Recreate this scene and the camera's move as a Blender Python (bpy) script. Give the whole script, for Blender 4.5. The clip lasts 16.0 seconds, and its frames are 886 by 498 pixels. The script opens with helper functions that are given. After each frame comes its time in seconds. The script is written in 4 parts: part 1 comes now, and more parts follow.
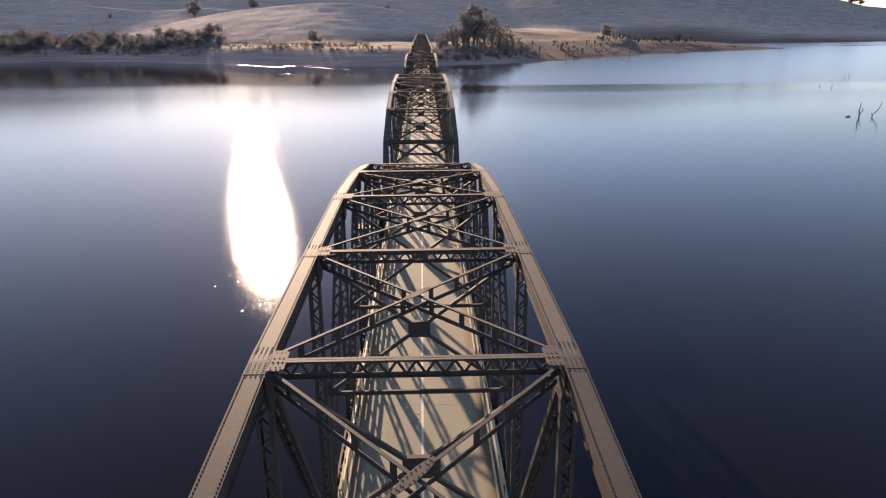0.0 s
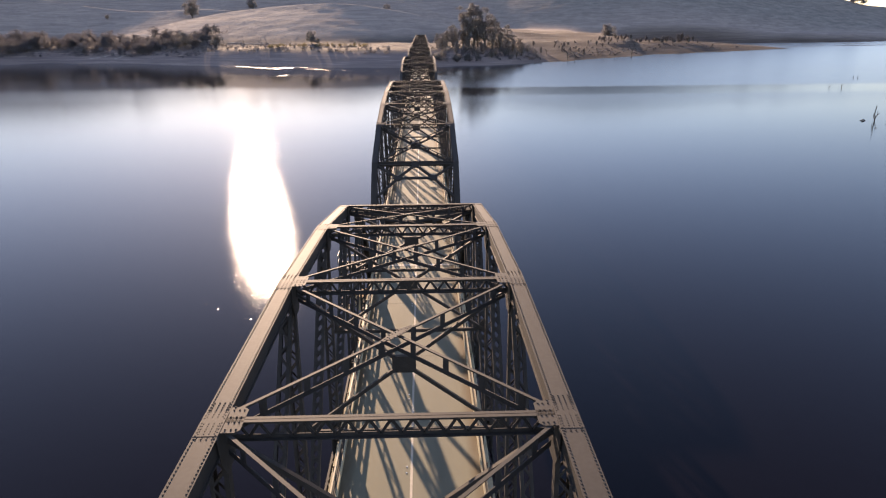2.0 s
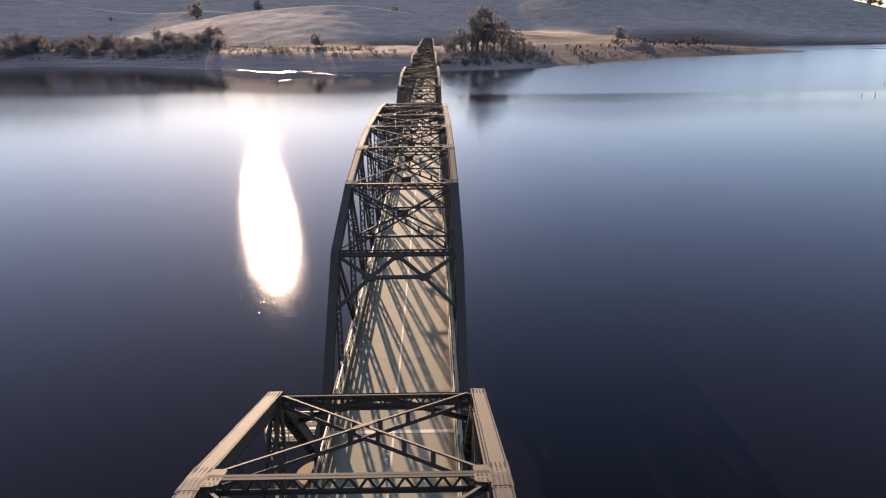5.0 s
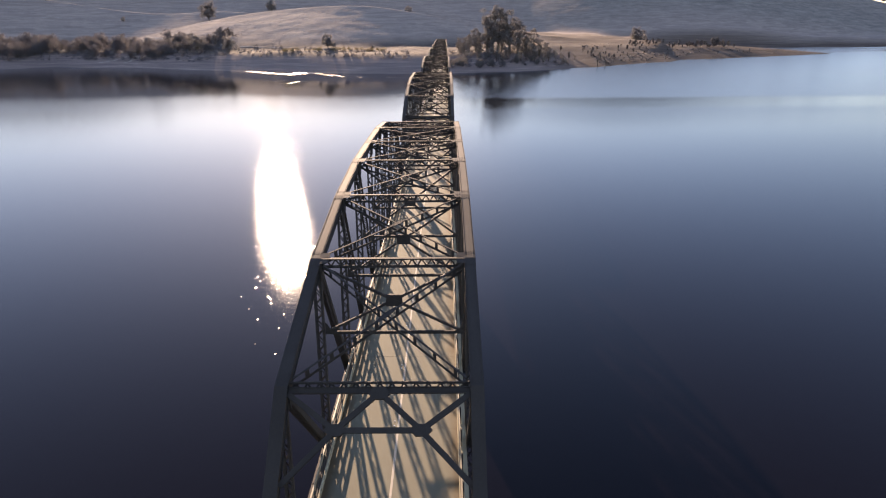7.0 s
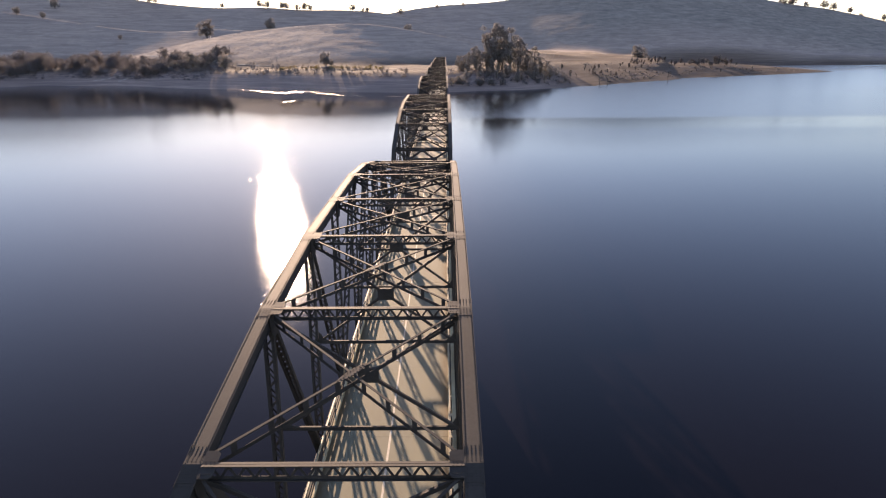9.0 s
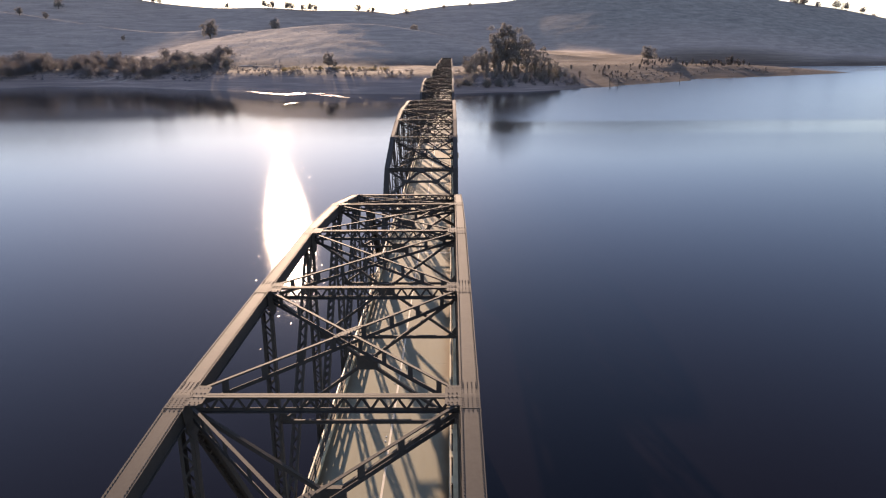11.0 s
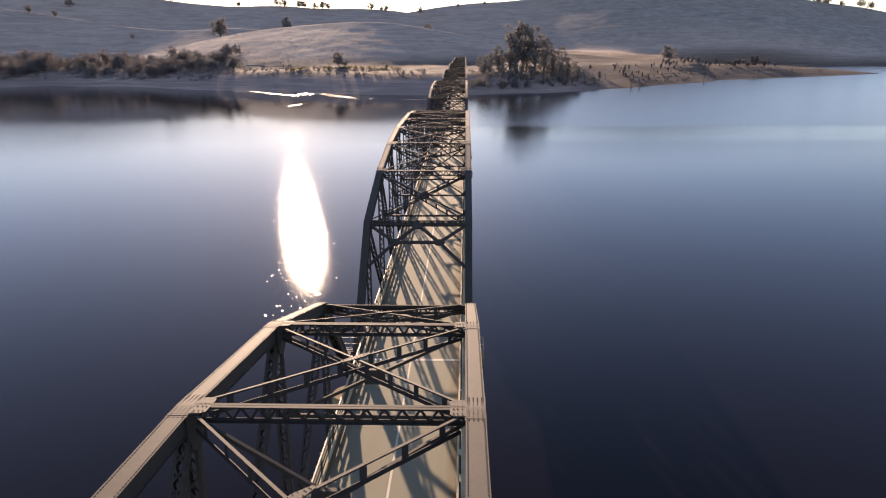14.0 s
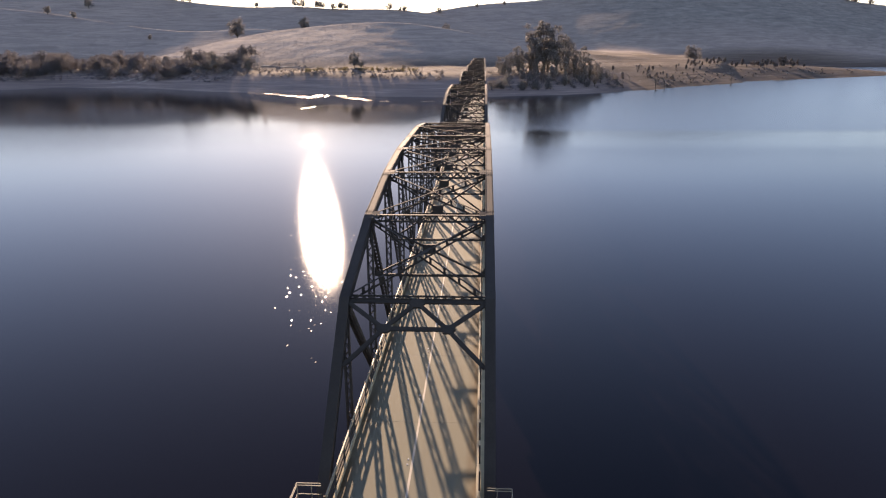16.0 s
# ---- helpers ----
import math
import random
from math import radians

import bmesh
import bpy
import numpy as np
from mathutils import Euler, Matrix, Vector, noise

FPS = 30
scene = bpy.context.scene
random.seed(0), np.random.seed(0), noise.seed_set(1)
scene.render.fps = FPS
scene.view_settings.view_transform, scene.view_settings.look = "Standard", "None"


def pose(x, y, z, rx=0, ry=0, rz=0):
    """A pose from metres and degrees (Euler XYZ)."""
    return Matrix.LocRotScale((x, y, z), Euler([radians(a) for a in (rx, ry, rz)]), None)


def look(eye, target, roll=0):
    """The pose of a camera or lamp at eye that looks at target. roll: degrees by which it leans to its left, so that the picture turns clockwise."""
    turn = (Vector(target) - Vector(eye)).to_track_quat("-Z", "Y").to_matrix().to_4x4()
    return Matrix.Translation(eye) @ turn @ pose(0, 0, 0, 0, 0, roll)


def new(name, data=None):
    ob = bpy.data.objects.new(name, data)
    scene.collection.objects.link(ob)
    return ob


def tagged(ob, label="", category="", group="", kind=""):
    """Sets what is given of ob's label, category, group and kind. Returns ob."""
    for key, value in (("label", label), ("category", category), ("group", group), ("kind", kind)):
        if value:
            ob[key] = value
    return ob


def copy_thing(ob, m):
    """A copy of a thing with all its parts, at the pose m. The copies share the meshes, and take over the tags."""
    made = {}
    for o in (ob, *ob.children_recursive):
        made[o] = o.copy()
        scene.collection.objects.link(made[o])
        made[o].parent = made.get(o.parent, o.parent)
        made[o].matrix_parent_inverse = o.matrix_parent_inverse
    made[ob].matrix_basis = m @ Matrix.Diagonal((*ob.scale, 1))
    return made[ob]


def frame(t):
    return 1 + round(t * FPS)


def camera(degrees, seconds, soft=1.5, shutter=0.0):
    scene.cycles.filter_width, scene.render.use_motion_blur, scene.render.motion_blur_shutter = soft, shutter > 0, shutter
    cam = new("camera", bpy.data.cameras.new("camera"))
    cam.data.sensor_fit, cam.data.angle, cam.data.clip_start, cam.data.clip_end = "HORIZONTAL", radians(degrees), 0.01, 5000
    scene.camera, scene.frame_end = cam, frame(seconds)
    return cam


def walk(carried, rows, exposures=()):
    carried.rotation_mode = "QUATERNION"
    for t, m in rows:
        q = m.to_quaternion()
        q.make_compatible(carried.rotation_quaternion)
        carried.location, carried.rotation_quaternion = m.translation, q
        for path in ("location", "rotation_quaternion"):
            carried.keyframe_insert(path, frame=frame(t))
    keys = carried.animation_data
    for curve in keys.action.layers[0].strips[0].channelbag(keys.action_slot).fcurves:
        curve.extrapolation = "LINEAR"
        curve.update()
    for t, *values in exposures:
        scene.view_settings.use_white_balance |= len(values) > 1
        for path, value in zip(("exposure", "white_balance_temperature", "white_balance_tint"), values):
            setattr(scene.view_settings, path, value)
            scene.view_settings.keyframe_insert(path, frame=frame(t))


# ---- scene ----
cam = camera(65.0, 16.0, soft=1.2)
PATH = [
    (0, (0.249, 18.363, 18.708), (0.301, 20.266, 18.093), -0.4),
    (0.5, (0.33, 19.945, 18.692), (0.38, 21.847, 18.077), -0.5),
    (1, (0.478, 22.243, 18.786), (0.529, 24.146, 18.171), -0.5),
    (1.5, (0.624, 25.305, 18.881), (0.674, 27.207, 18.266), -0.6),
    (2, (0.779, 28.828, 19.007), (0.83, 30.73, 18.393), -0.5),
    (2.5, (0.956, 32.608, 19.219), (1.007, 34.51, 18.604), -0.6),
    (3, (1.216, 36.41, 19.437), (1.266, 38.313, 18.821), -0.6),
    (3.5, (1.429, 40.341, 19.645), (1.477, 42.244, 19.029), -0.5),
    (4, (1.711, 44.287, 19.758), (1.759, 46.19, 19.144), -0.5),
    (6.5, (2.469, 64.275, 19.984), (2.461, 66.18, 19.376), -0.4),
    (7, (2.551, 68.359, 20.009), (2.543, 70.264, 19.401), -0.4),
    (7.5, (2.657, 72.419, 19.994), (2.649, 74.332, 19.41), -0.4),
    (8, (2.76, 76.324, 20.017), (2.753, 78.243, 19.453), -0.4),
    (8.5, (2.901, 80.194, 20.027), (2.894, 82.113, 19.464), -0.4),
    (11, (3.263, 100.766, 19.765), (3.238, 102.685, 19.204), -0.4),
    (11.5, (3.364, 104.933, 19.73), (3.329, 106.852, 19.169), -0.4),
    (12, (3.382, 109.203, 19.648), (3.338, 111.123, 19.087), -0.4),
    (12.5, (3.413, 113.385, 19.636), (3.369, 115.304, 19.075), -0.3),
    (13, (3.435, 117.695, 19.546), (3.39, 119.614, 18.983), -0.3),
    (13.5, (3.438, 121.977, 19.509), (3.39, 123.895, 18.946), -0.3),
    (14, (3.424, 126.094, 19.449), (3.362, 128.013, 18.886), -0.3),
    (14.5, (3.394, 130.313, 19.389), (3.317, 132.23, 18.826), -0.4),
    (15, (3.387, 134.638, 19.298), (3.297, 136.555, 18.735), -0.3),
    (15.5, (3.373, 138.635, 19.297), (3.271, 140.552, 18.735), -0.3),
    (16, (3.288, 142.308, 19.347), (3.175, 144.225, 18.786), -0.4),
]
walk(cam, [(t, look(eye, target, roll)) for t, eye, target, roll in PATH], [(0, 1.08, 7330, 35), (4, 1.08, 7330, 35), (9, 1.08, 7330, 35), (16, 0.98, 7330, 35)])

# ---- light ----
SUN_AZ, SUN_EL = 13.65, 14.0          # degrees west of the bridge's axis, degrees up
sun_dir = Vector((-math.sin(radians(SUN_AZ)) * math.cos(radians(SUN_EL)), math.cos(radians(SUN_AZ)) * math.cos(radians(SUN_EL)), math.sin(radians(SUN_EL))))
world = bpy.data.worlds.new("world")
scene.world = world
world.use_nodes = True
wn, wl = world.node_tree.nodes, world.node_tree.links
sky = wn.new("ShaderNodeTexSky")
sky.sky_type = "NISHITA"
sky.sun_disc = False
sky.sun_elevation = radians(SUN_EL)
sky.sun_rotation = radians(-SUN_AZ)
sky.altitude = 200.0
sky.air_density = 1.0
sky.dust_density = 0.12
sky.ozone_density = 2.2
wl.new(sky.outputs["Color"], wn["Background"].inputs["Color"])
wn["Background"].inputs["Strength"].default_value = 0.126
sun_data = bpy.data.lights.new("sun", "SUN")
sun_data.energy = 5.0
sun_data.angle = radians(0.53)
sun_data.color = (1.0, 0.85, 0.59)
sun = new("sun", sun_data)
sun.matrix_world = look(sun_dir * 400, (0, 0, 0))


# ---- materials ----
def material(name):
    m = bpy.data.materials.new(name)
    m.use_nodes = True
    return m, m.node_tree.nodes, m.node_tree.links, m.node_tree.nodes["Principled BSDF"]


def ramp(n, l, source, stops):
    r = n.new("ShaderNodeValToRGB")
    el = r.color_ramp.elements
    while len(el) < len(stops):
        el.new(0.5)
    for e, (p, c) in zip(el, stops):
        e.position, e.color = p, (*c, 1)
    l.new(source, r.inputs["Fac"])
    return r.outputs["Color"]


def noise_tex(n, l, scale, detail=4.0, rough=0.55, stretch=None, lean=0.0, bent=0.0):
    """Noise laid over the whole place, so that no two pieces carry the same marks."""
    geo = n.new("ShaderNodeNewGeometry")
    t = n.new("ShaderNodeTexNoise")
    t.inputs["Scale"].default_value, t.inputs["Detail"].default_value, t.inputs["Roughness"].default_value = scale, detail, rough
    t.inputs["Distortion"].default_value = bent
    if stretch:
        mp = n.new("ShaderNodeMapping")
        mp.inputs["Scale"].default_value = stretch
        mp.inputs["Rotation"].default_value = (0, lean, 0)
        l.new(geo.outputs["Position"], mp.inputs["Vector"])
        l.new(mp.outputs["Vector"], t.inputs["Vector"])
    else:
        l.new(geo.outputs["Position"], t.inputs["Vector"])
    return t.outputs["Fac"]


def mix(n, l, fac, a, b, mode="MIX"):
    m = n.new("ShaderNodeMix")
    m.data_type, m.blend_type = "RGBA", mode
    for sock, v in ((m.inputs[0], fac), (m.inputs[6], a), (m.inputs[7], b)):
        if isinstance(v, (int, float)):
            sock.default_value = v
        elif isinstance(v, tuple):
            sock.default_value = (*v, 1)
        else:
            l.new(v, sock)
    return m.outputs[2]


def bump(n, l, p, height, strength, distance):
    b = n.new("ShaderNodeBump")
    b.inputs["Strength"].default_value, b.inputs["Distance"].default_value = strength, distance
    l.new(height, b.inputs["Height"])
    l.new(b.outputs["Normal"], p.inputs["Normal"])
    return b


def simple(name, dark, light, rough=0.7, scale=3.0, fine=40.0, bumps=0.2, dist=0.01, metal=0.0, stretch=None):
    m, n, l, p = material(name)
    big = noise_tex(n, l, scale, 5, 0.6, stretch)
    small = noise_tex(n, l, fine, 3, 0.6)
    c = ramp(n, l, big, ((0.3, dark), (0.7, light)))
    c = mix(n, l, 0.25, c, ramp(n, l, small, ((0.3, dark), (0.7, light))))
    l.new(c, p.inputs["Base Color"])
    p.inputs["Roughness"].default_value, p.inputs["Metallic"].default_value = rough, metal
    p.inputs["Specular IOR Level"].default_value = 0.2
    bump(n, l, p, small, bumps, dist)
    return m


def steel_paint():
    m, n, l, p = material("weathered_steel_paint")
    big = noise_tex(n, l, 0.5, 5, 0.6)
    fine = noise_tex(n, l, 9.0, 4, 0.65)
    info = n.new("ShaderNodeObjectInfo")
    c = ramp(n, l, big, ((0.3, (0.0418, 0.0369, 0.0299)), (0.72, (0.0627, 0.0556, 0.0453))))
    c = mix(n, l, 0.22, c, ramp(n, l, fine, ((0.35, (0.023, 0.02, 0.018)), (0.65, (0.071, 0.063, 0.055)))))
    rust = ramp(n, l, noise_tex(n, l, 2.6, 6, 0.7), ((0.64, (0, 0, 0)), (0.74, (1, 1, 1))))
    c = mix(n, l, mix(n, l, 0.55, (0, 0, 0), rust), c, (0.10, 0.055, 0.035))
    c = mix(n, l, 0.12, c, ramp(n, l, info.outputs["Random"], ((0.0, (0.041, 0.036, 0.032)), (1.0, (0.084, 0.074, 0.065)))))
    l.new(c, p.inputs["Base Color"])
    p.inputs["Roughness"].default_value = 0.72
    p.inputs["Specular IOR Level"].default_value = 0.2
    bump(n, l, p, fine, 0.15, 0.006)
    return m


def road_surface():
    m, n, l, p = material("worn_concrete_road")
    big = noise_tex(n, l, 0.35, 5, 0.6, (1.0, 0.35, 1.0))
    fine = noise_tex(n, l, 30.0, 3, 0.7)
    lanes = noise_tex(n, l, 0.9, 4, 0.55, (1.0, 0.03, 1.0))
    c = ramp(n, l, big, ((0.3, (0.142, 0.14, 0.0765)), (0.7, (0.198, 0.195, 0.109))))
    c = mix(n, l, 0.35, c, ramp(n, l, lanes, ((0.35, (0.136, 0.13, 0.0738)), (0.65, (0.233, 0.225, 0.131)))))
    c = mix(n, l, 0.2, c, ramp(n, l, fine, ((0.3, (0.18, 0.16, 0.14)), (0.7, (0.52, 0.48, 0.42)))))
    info = n.new("ShaderNodeObjectInfo")
    c = mix(n, l, 0.18, c, ramp(n, l, info.outputs["Random"], ((0.0, (0.123, 0.113, 0.075)), (1.0, (0.257, 0.237, 0.155)))))
    tc = n.new("ShaderNodeTexCoord")
    xyz = n.new("ShaderNodeSeparateXYZ")
    l.new(tc.outputs["Object"], xyz.inputs[0])
    side = n.new("ShaderNodeMath")
    side.operation = "ABSOLUTE"
    l.new(xyz.outputs["X"], side.inputs[0])
    edge = n.new("ShaderNodeMapRange")
    edge.inputs["From Min"].default_value, edge.inputs["From Max"].default_value = 2.5, 3.1
    l.new(side.outputs[0], edge.inputs["Value"])
    dirt = mix(n, l, 1.0, ramp(n, l, noise_tex(n, l, 0.8, 5, 0.65, (1.0, 0.3, 1.0)), ((0.3, (0.15, 0.15, 0.15)), (0.55, (1, 1, 1)))), edge.outputs[0], "MULTIPLY")
    c = mix(n, l, dirt, c, (0.12, 0.075, 0.03))
    spots = ramp(n, l, noise_tex(n, l, 1.7, 6, 0.75), ((0.62, (0, 0, 0)), (0.75, (1, 1, 1))))
    c = mix(n, l, mix(n, l, 0.35, (0, 0, 0), spots), c, (0.13, 0.12, 0.11))
    l.new(c, p.inputs["Base Color"])
    p.inputs["Roughness"].default_value = 0.85
    bump(n, l, p, fine, 0.3, 0.004)
    return m


def lake_water():
    m, n, l, p = material("lake_water")
    n.remove(p)
    out = n["Material Output"]
    body, gloss, fres, both = (n.new("ShaderNode" + k) for k in ("BsdfDiffuse", "BsdfAnisotropic", "Fresnel", "MixShader"))
    body.inputs["Color"].default_value = (0.005, 0.0038, 0.0055, 1)
    gloss.distribution = "BECKMANN"
    # the wavelets run along the lake, so that they lean more to the sides than up and down it
    along = n.new("ShaderNodeCombineXYZ")
    along.inputs[0].default_value = 1.0
    l.new(along.outputs[0], gloss.inputs["Tangent"])
    fres.inputs["IOR"].default_value = 1.182
    tc = n.new("ShaderNodeTexCoord")

    def waves(scale, amount, stretch, detail=3.0):
        mp = n.new("ShaderNodeMapping")
        mp.inputs["Scale"].default_value = stretch
        mp.inputs["Rotation"].default_value = (0, 0, 0.35)
        l.new(tc.outputs["Object"], mp.inputs["Vector"])
        t = n.new("ShaderNodeTexNoise")
        t.inputs["Scale"].default_value, t.inputs["Detail"].default_value = scale, detail
        l.new(mp.outputs["Vector"], t.inputs["Vector"])
        k = n.new("ShaderNodeMath")
        k.operation = "MULTIPLY"
        k.inputs[1].default_value = amount
        l.new(t.outputs["Fac"], k.inputs[0])
        return k.outputs[0]
    total = waves(0.5, 0.6, (1.3, 1.1, 1.0))
    a = n.new("ShaderNodeMath")
    l.new(total, a.inputs[0])
    l.new(waves(3.2, 0.6, (1.3, 1.1, 1.0)), a.inputs[1])
    b = n.new("ShaderNodeBump")
    b.inputs["Strength"].default_value, b.inputs["Distance"].default_value = 0.22, 0.1
    l.new(a.outputs[0], b.inputs["Height"])
    # breezes roughen the surface in long patches
    rough = ramp(n, l, waves(0.012, 1.0, (0.5, 2.2, 1.0), 4.0), ((0.35, (0.14, 0.14, 0.14)), (0.7, (0.154, 0.154, 0.154))))
    # it lies calmer in the lee of the far shore
    where = n.new("ShaderNodeSeparateXYZ")
    l.new(tc.outputs["Object"], where.inputs[0])
    lee = n.new("ShaderNodeMapRange")
    lee.interpolation_type = "SMOOTHSTEP"
    for key, v in (("From Min", 440.0), ("From Max", 500.0), ("To Min", 0.0), ("To Max", 1.0)):
        lee.inputs[key].default_value = v
    l.new(where.outputs["Y"], lee.inputs["Value"])
    west = n.new("ShaderNodeMapRange")
    for key, v in (("From Min", -60.0), ("From Max", 15.0), ("To Min", 1.0), ("To Max", 0.1)):
        west.inputs[key].default_value = v
    l.new(where.outputs["X"], west.inputs["Value"])
    east = n.new("ShaderNodeMapRange")
    for key, v in (("From Min", -330.0), ("From Max", -150.0), ("To Min", 0.15), ("To Max", 1.0)):
        east.inputs[key].default_value = v
    l.new(where.outputs["X"], east.inputs["Value"])
    band = n.new("ShaderNodeMath")
    band.operation = "MULTIPLY"
    l.new(east.outputs[0], band.inputs[0])
    l.new(west.outputs[0], band.inputs[1])
    calm = n.new("ShaderNodeMath")
    calm.operation = "MULTIPLY"
    l.new(lee.outputs[0], calm.inputs[0])
    l.new(band.outputs[0], calm.inputs[1])
    rough = mix(n, l, calm.outputs[0], rough, (0.09, 0.09, 0.09))
    windward = n.new("ShaderNodeMapRange")
    for key, v in (("From Min", 110.0), ("From Max", 205.0), ("To Min", 1.0), ("To Max", 0.0)):
        windward.inputs[key].default_value = v
    l.new(where.outputs["Y"], windward.inputs["Value"])
    rough = mix(n, l, windward.outputs[0], rough, (0.162, 0.162, 0.162))
    # a breeze crosses the lake in one band, with slacker water before it
    def across(marks):
        on = []
        for lo, hi in marks:
            e = n.new("ShaderNodeMapRange")
            e.interpolation_type = "SMOOTHSTEP"
            e.inputs["From Min"].default_value, e.inputs["From Max"].default_value = lo, hi
            l.new(where.outputs["Y"], e.inputs["Value"])
            on.append(e.outputs[0])
        return mix(n, l, 1.0, on[0], on[1], "MULTIPLY")
    rough = mix(n, l, across(((190.0, 300.0), (412.0, 392.0))), rough, (0.133, 0.133, 0.133))
    ruffle = []
    for key, lo, hi in (("X", -15.0, 38.0), ("Y", 330.0, 440.0)):
        e = n.new("ShaderNodeMapRange")
        e.inputs["From Min"].default_value, e.inputs["From Max"].default_value = lo, hi
        l.new(where.outputs[key], e.inputs["Value"])
        ruffle.append(e.outputs[0])
    rough = mix(n, l, mix(n, l, 1.0, ruffle[0], ruffle[1], "MULTIPLY"), rough, (0.25, 0.25, 0.25))
    rough = mix(n, l, across(((392.0, 412.0), (462.0, 444.0))), rough, (0.15, 0.15, 0.15))
    lively = n.new("ShaderNodeMapRange")
    lively.inputs["To Min"].default_value, lively.inputs["To Max"].default_value = 1.0, 0.2
    lively.inputs["From Min"].default_value, lively.inputs["From Max"].default_value = 120.0, 300.0
    l.new(where.outputs["Y"], lively.inputs["Value"])
    k = n.new("ShaderNodeMath")
    k.operation = "MULTIPLY"
    k.inputs[1].default_value = 0.16
    l.new(lively.outputs[0], k.inputs[0])
    l.new(k.outputs[0], b.inputs["Strength"])
    # east of the bridge the reflection is dimmed and blued by colour
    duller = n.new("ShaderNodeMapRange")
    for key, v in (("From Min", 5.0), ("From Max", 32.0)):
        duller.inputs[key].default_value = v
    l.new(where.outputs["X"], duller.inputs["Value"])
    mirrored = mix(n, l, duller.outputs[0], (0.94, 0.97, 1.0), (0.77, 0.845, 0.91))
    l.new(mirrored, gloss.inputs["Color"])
    # single wavelets that catch the sun
    cells = n.new("ShaderNodeTexVoronoi")
    cells.inputs["Scale"].default_value = 2.4
    longer = n.new("ShaderNodeMapping")
    longer.inputs["Scale"].default_value = (1.0, 0.45, 1.0)
    l.new(tc.outputs["Object"], longer.inputs["Vector"])
    l.new(longer.outputs["Vector"], cells.inputs["Vector"])
    dot = ramp(n, l, cells.outputs["Distance"], ((0.2, (1, 1, 1)), (0.25, (0, 0, 0))))
    rgb = n.new("ShaderNodeSeparateColor")
    l.new(cells.outputs["Color"], rgb.inputs[0])
    tilt = n.new("ShaderNodeCombineXYZ")
    for k, (u, v) in enumerate(((0, 1), (2, 1))):
        d = n.new("ShaderNodeMath")
        d.operation = "SUBTRACT"
        l.new(rgb.outputs[u], d.inputs[0])
        l.new(rgb.outputs[v], d.inputs[1])
        e = n.new("ShaderNodeMath")
        e.operation = "MULTIPLY"
        e.inputs[1].default_value = 0.086
        l.new(d.outputs[0], e.inputs[0])
        l.new(e.outputs[0], tilt.inputs[k])
    tilt.inputs[2].default_value = 1.0
    unit = n.new("ShaderNodeVectorMath")
    unit.operation = "NORMALIZE"
    l.new(tilt.outputs[0], unit.inputs[0])
    spark, glints = n.new("ShaderNodeBsdfAnisotropic"), n.new("ShaderNodeMixShader")
    spark.inputs["Roughness"].default_value = 0.116
    spark.distribution = "BECKMANN"
    l.new(unit.outputs[0], spark.inputs["Normal"])
    # sparkle is placed by mask, only on the water round the sun's glitter
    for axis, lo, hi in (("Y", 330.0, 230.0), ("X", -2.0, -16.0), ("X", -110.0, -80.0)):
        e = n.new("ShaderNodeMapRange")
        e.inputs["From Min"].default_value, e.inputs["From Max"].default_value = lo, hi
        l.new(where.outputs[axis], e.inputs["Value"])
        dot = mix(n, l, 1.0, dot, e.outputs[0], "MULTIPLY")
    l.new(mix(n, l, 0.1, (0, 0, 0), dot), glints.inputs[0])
    gloss.inputs["Anisotropy"].default_value = -0.17
    # a few steeper wavelets spread a faint sheen round the glitter
    steep, sheen = n.new("ShaderNodeBsdfAnisotropic"), n.new("ShaderNodeMixShader")
    steep.distribution = "GGX"
    steep.inputs["Color"].default_value = (0.94, 0.97, 1.0, 1)
    steep.inputs["Anisotropy"].default_value = -0.17
    l.new(along.outputs[0], steep.inputs["Tangent"])
    l.new(rough, steep.inputs["Roughness"])
    sheen.inputs[0].default_value = 0.007
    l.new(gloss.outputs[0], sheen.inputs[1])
    l.new(steep.outputs[0], sheen.inputs[2])
    l.new(sheen.outputs[0], glints.inputs[1])
    l.new(spark.outputs[0], glints.inputs[2])
    l.new(rough, gloss.inputs["Roughness"])
    for node in (body, gloss, steep, fres):
        l.new(b.outputs["Normal"], node.inputs["Normal"])
    l.new(fres.outputs[0], both.inputs[0])
    l.new(body.outputs[0], both.inputs[1])
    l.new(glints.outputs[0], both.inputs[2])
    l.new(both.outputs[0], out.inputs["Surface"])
    return m


def ruffled_water():
    m, n, l, p = material("ruffled_water")
    p.inputs["Base Color"].default_value = (0.01, 0.013, 0.02, 1)
    p.inputs["IOR"].default_value = 1.33
    c = noise_tex(n, l, 0.4, 4, 0.6)
    l.new(ramp(n, l, c, ((0.3, (0.33, 0.33, 0.33)), (0.7, (0.55, 0.55, 0.55)))), p.inputs["Roughness"])
    bump(n, l, p, c, 0.4, 0.3)
    return m


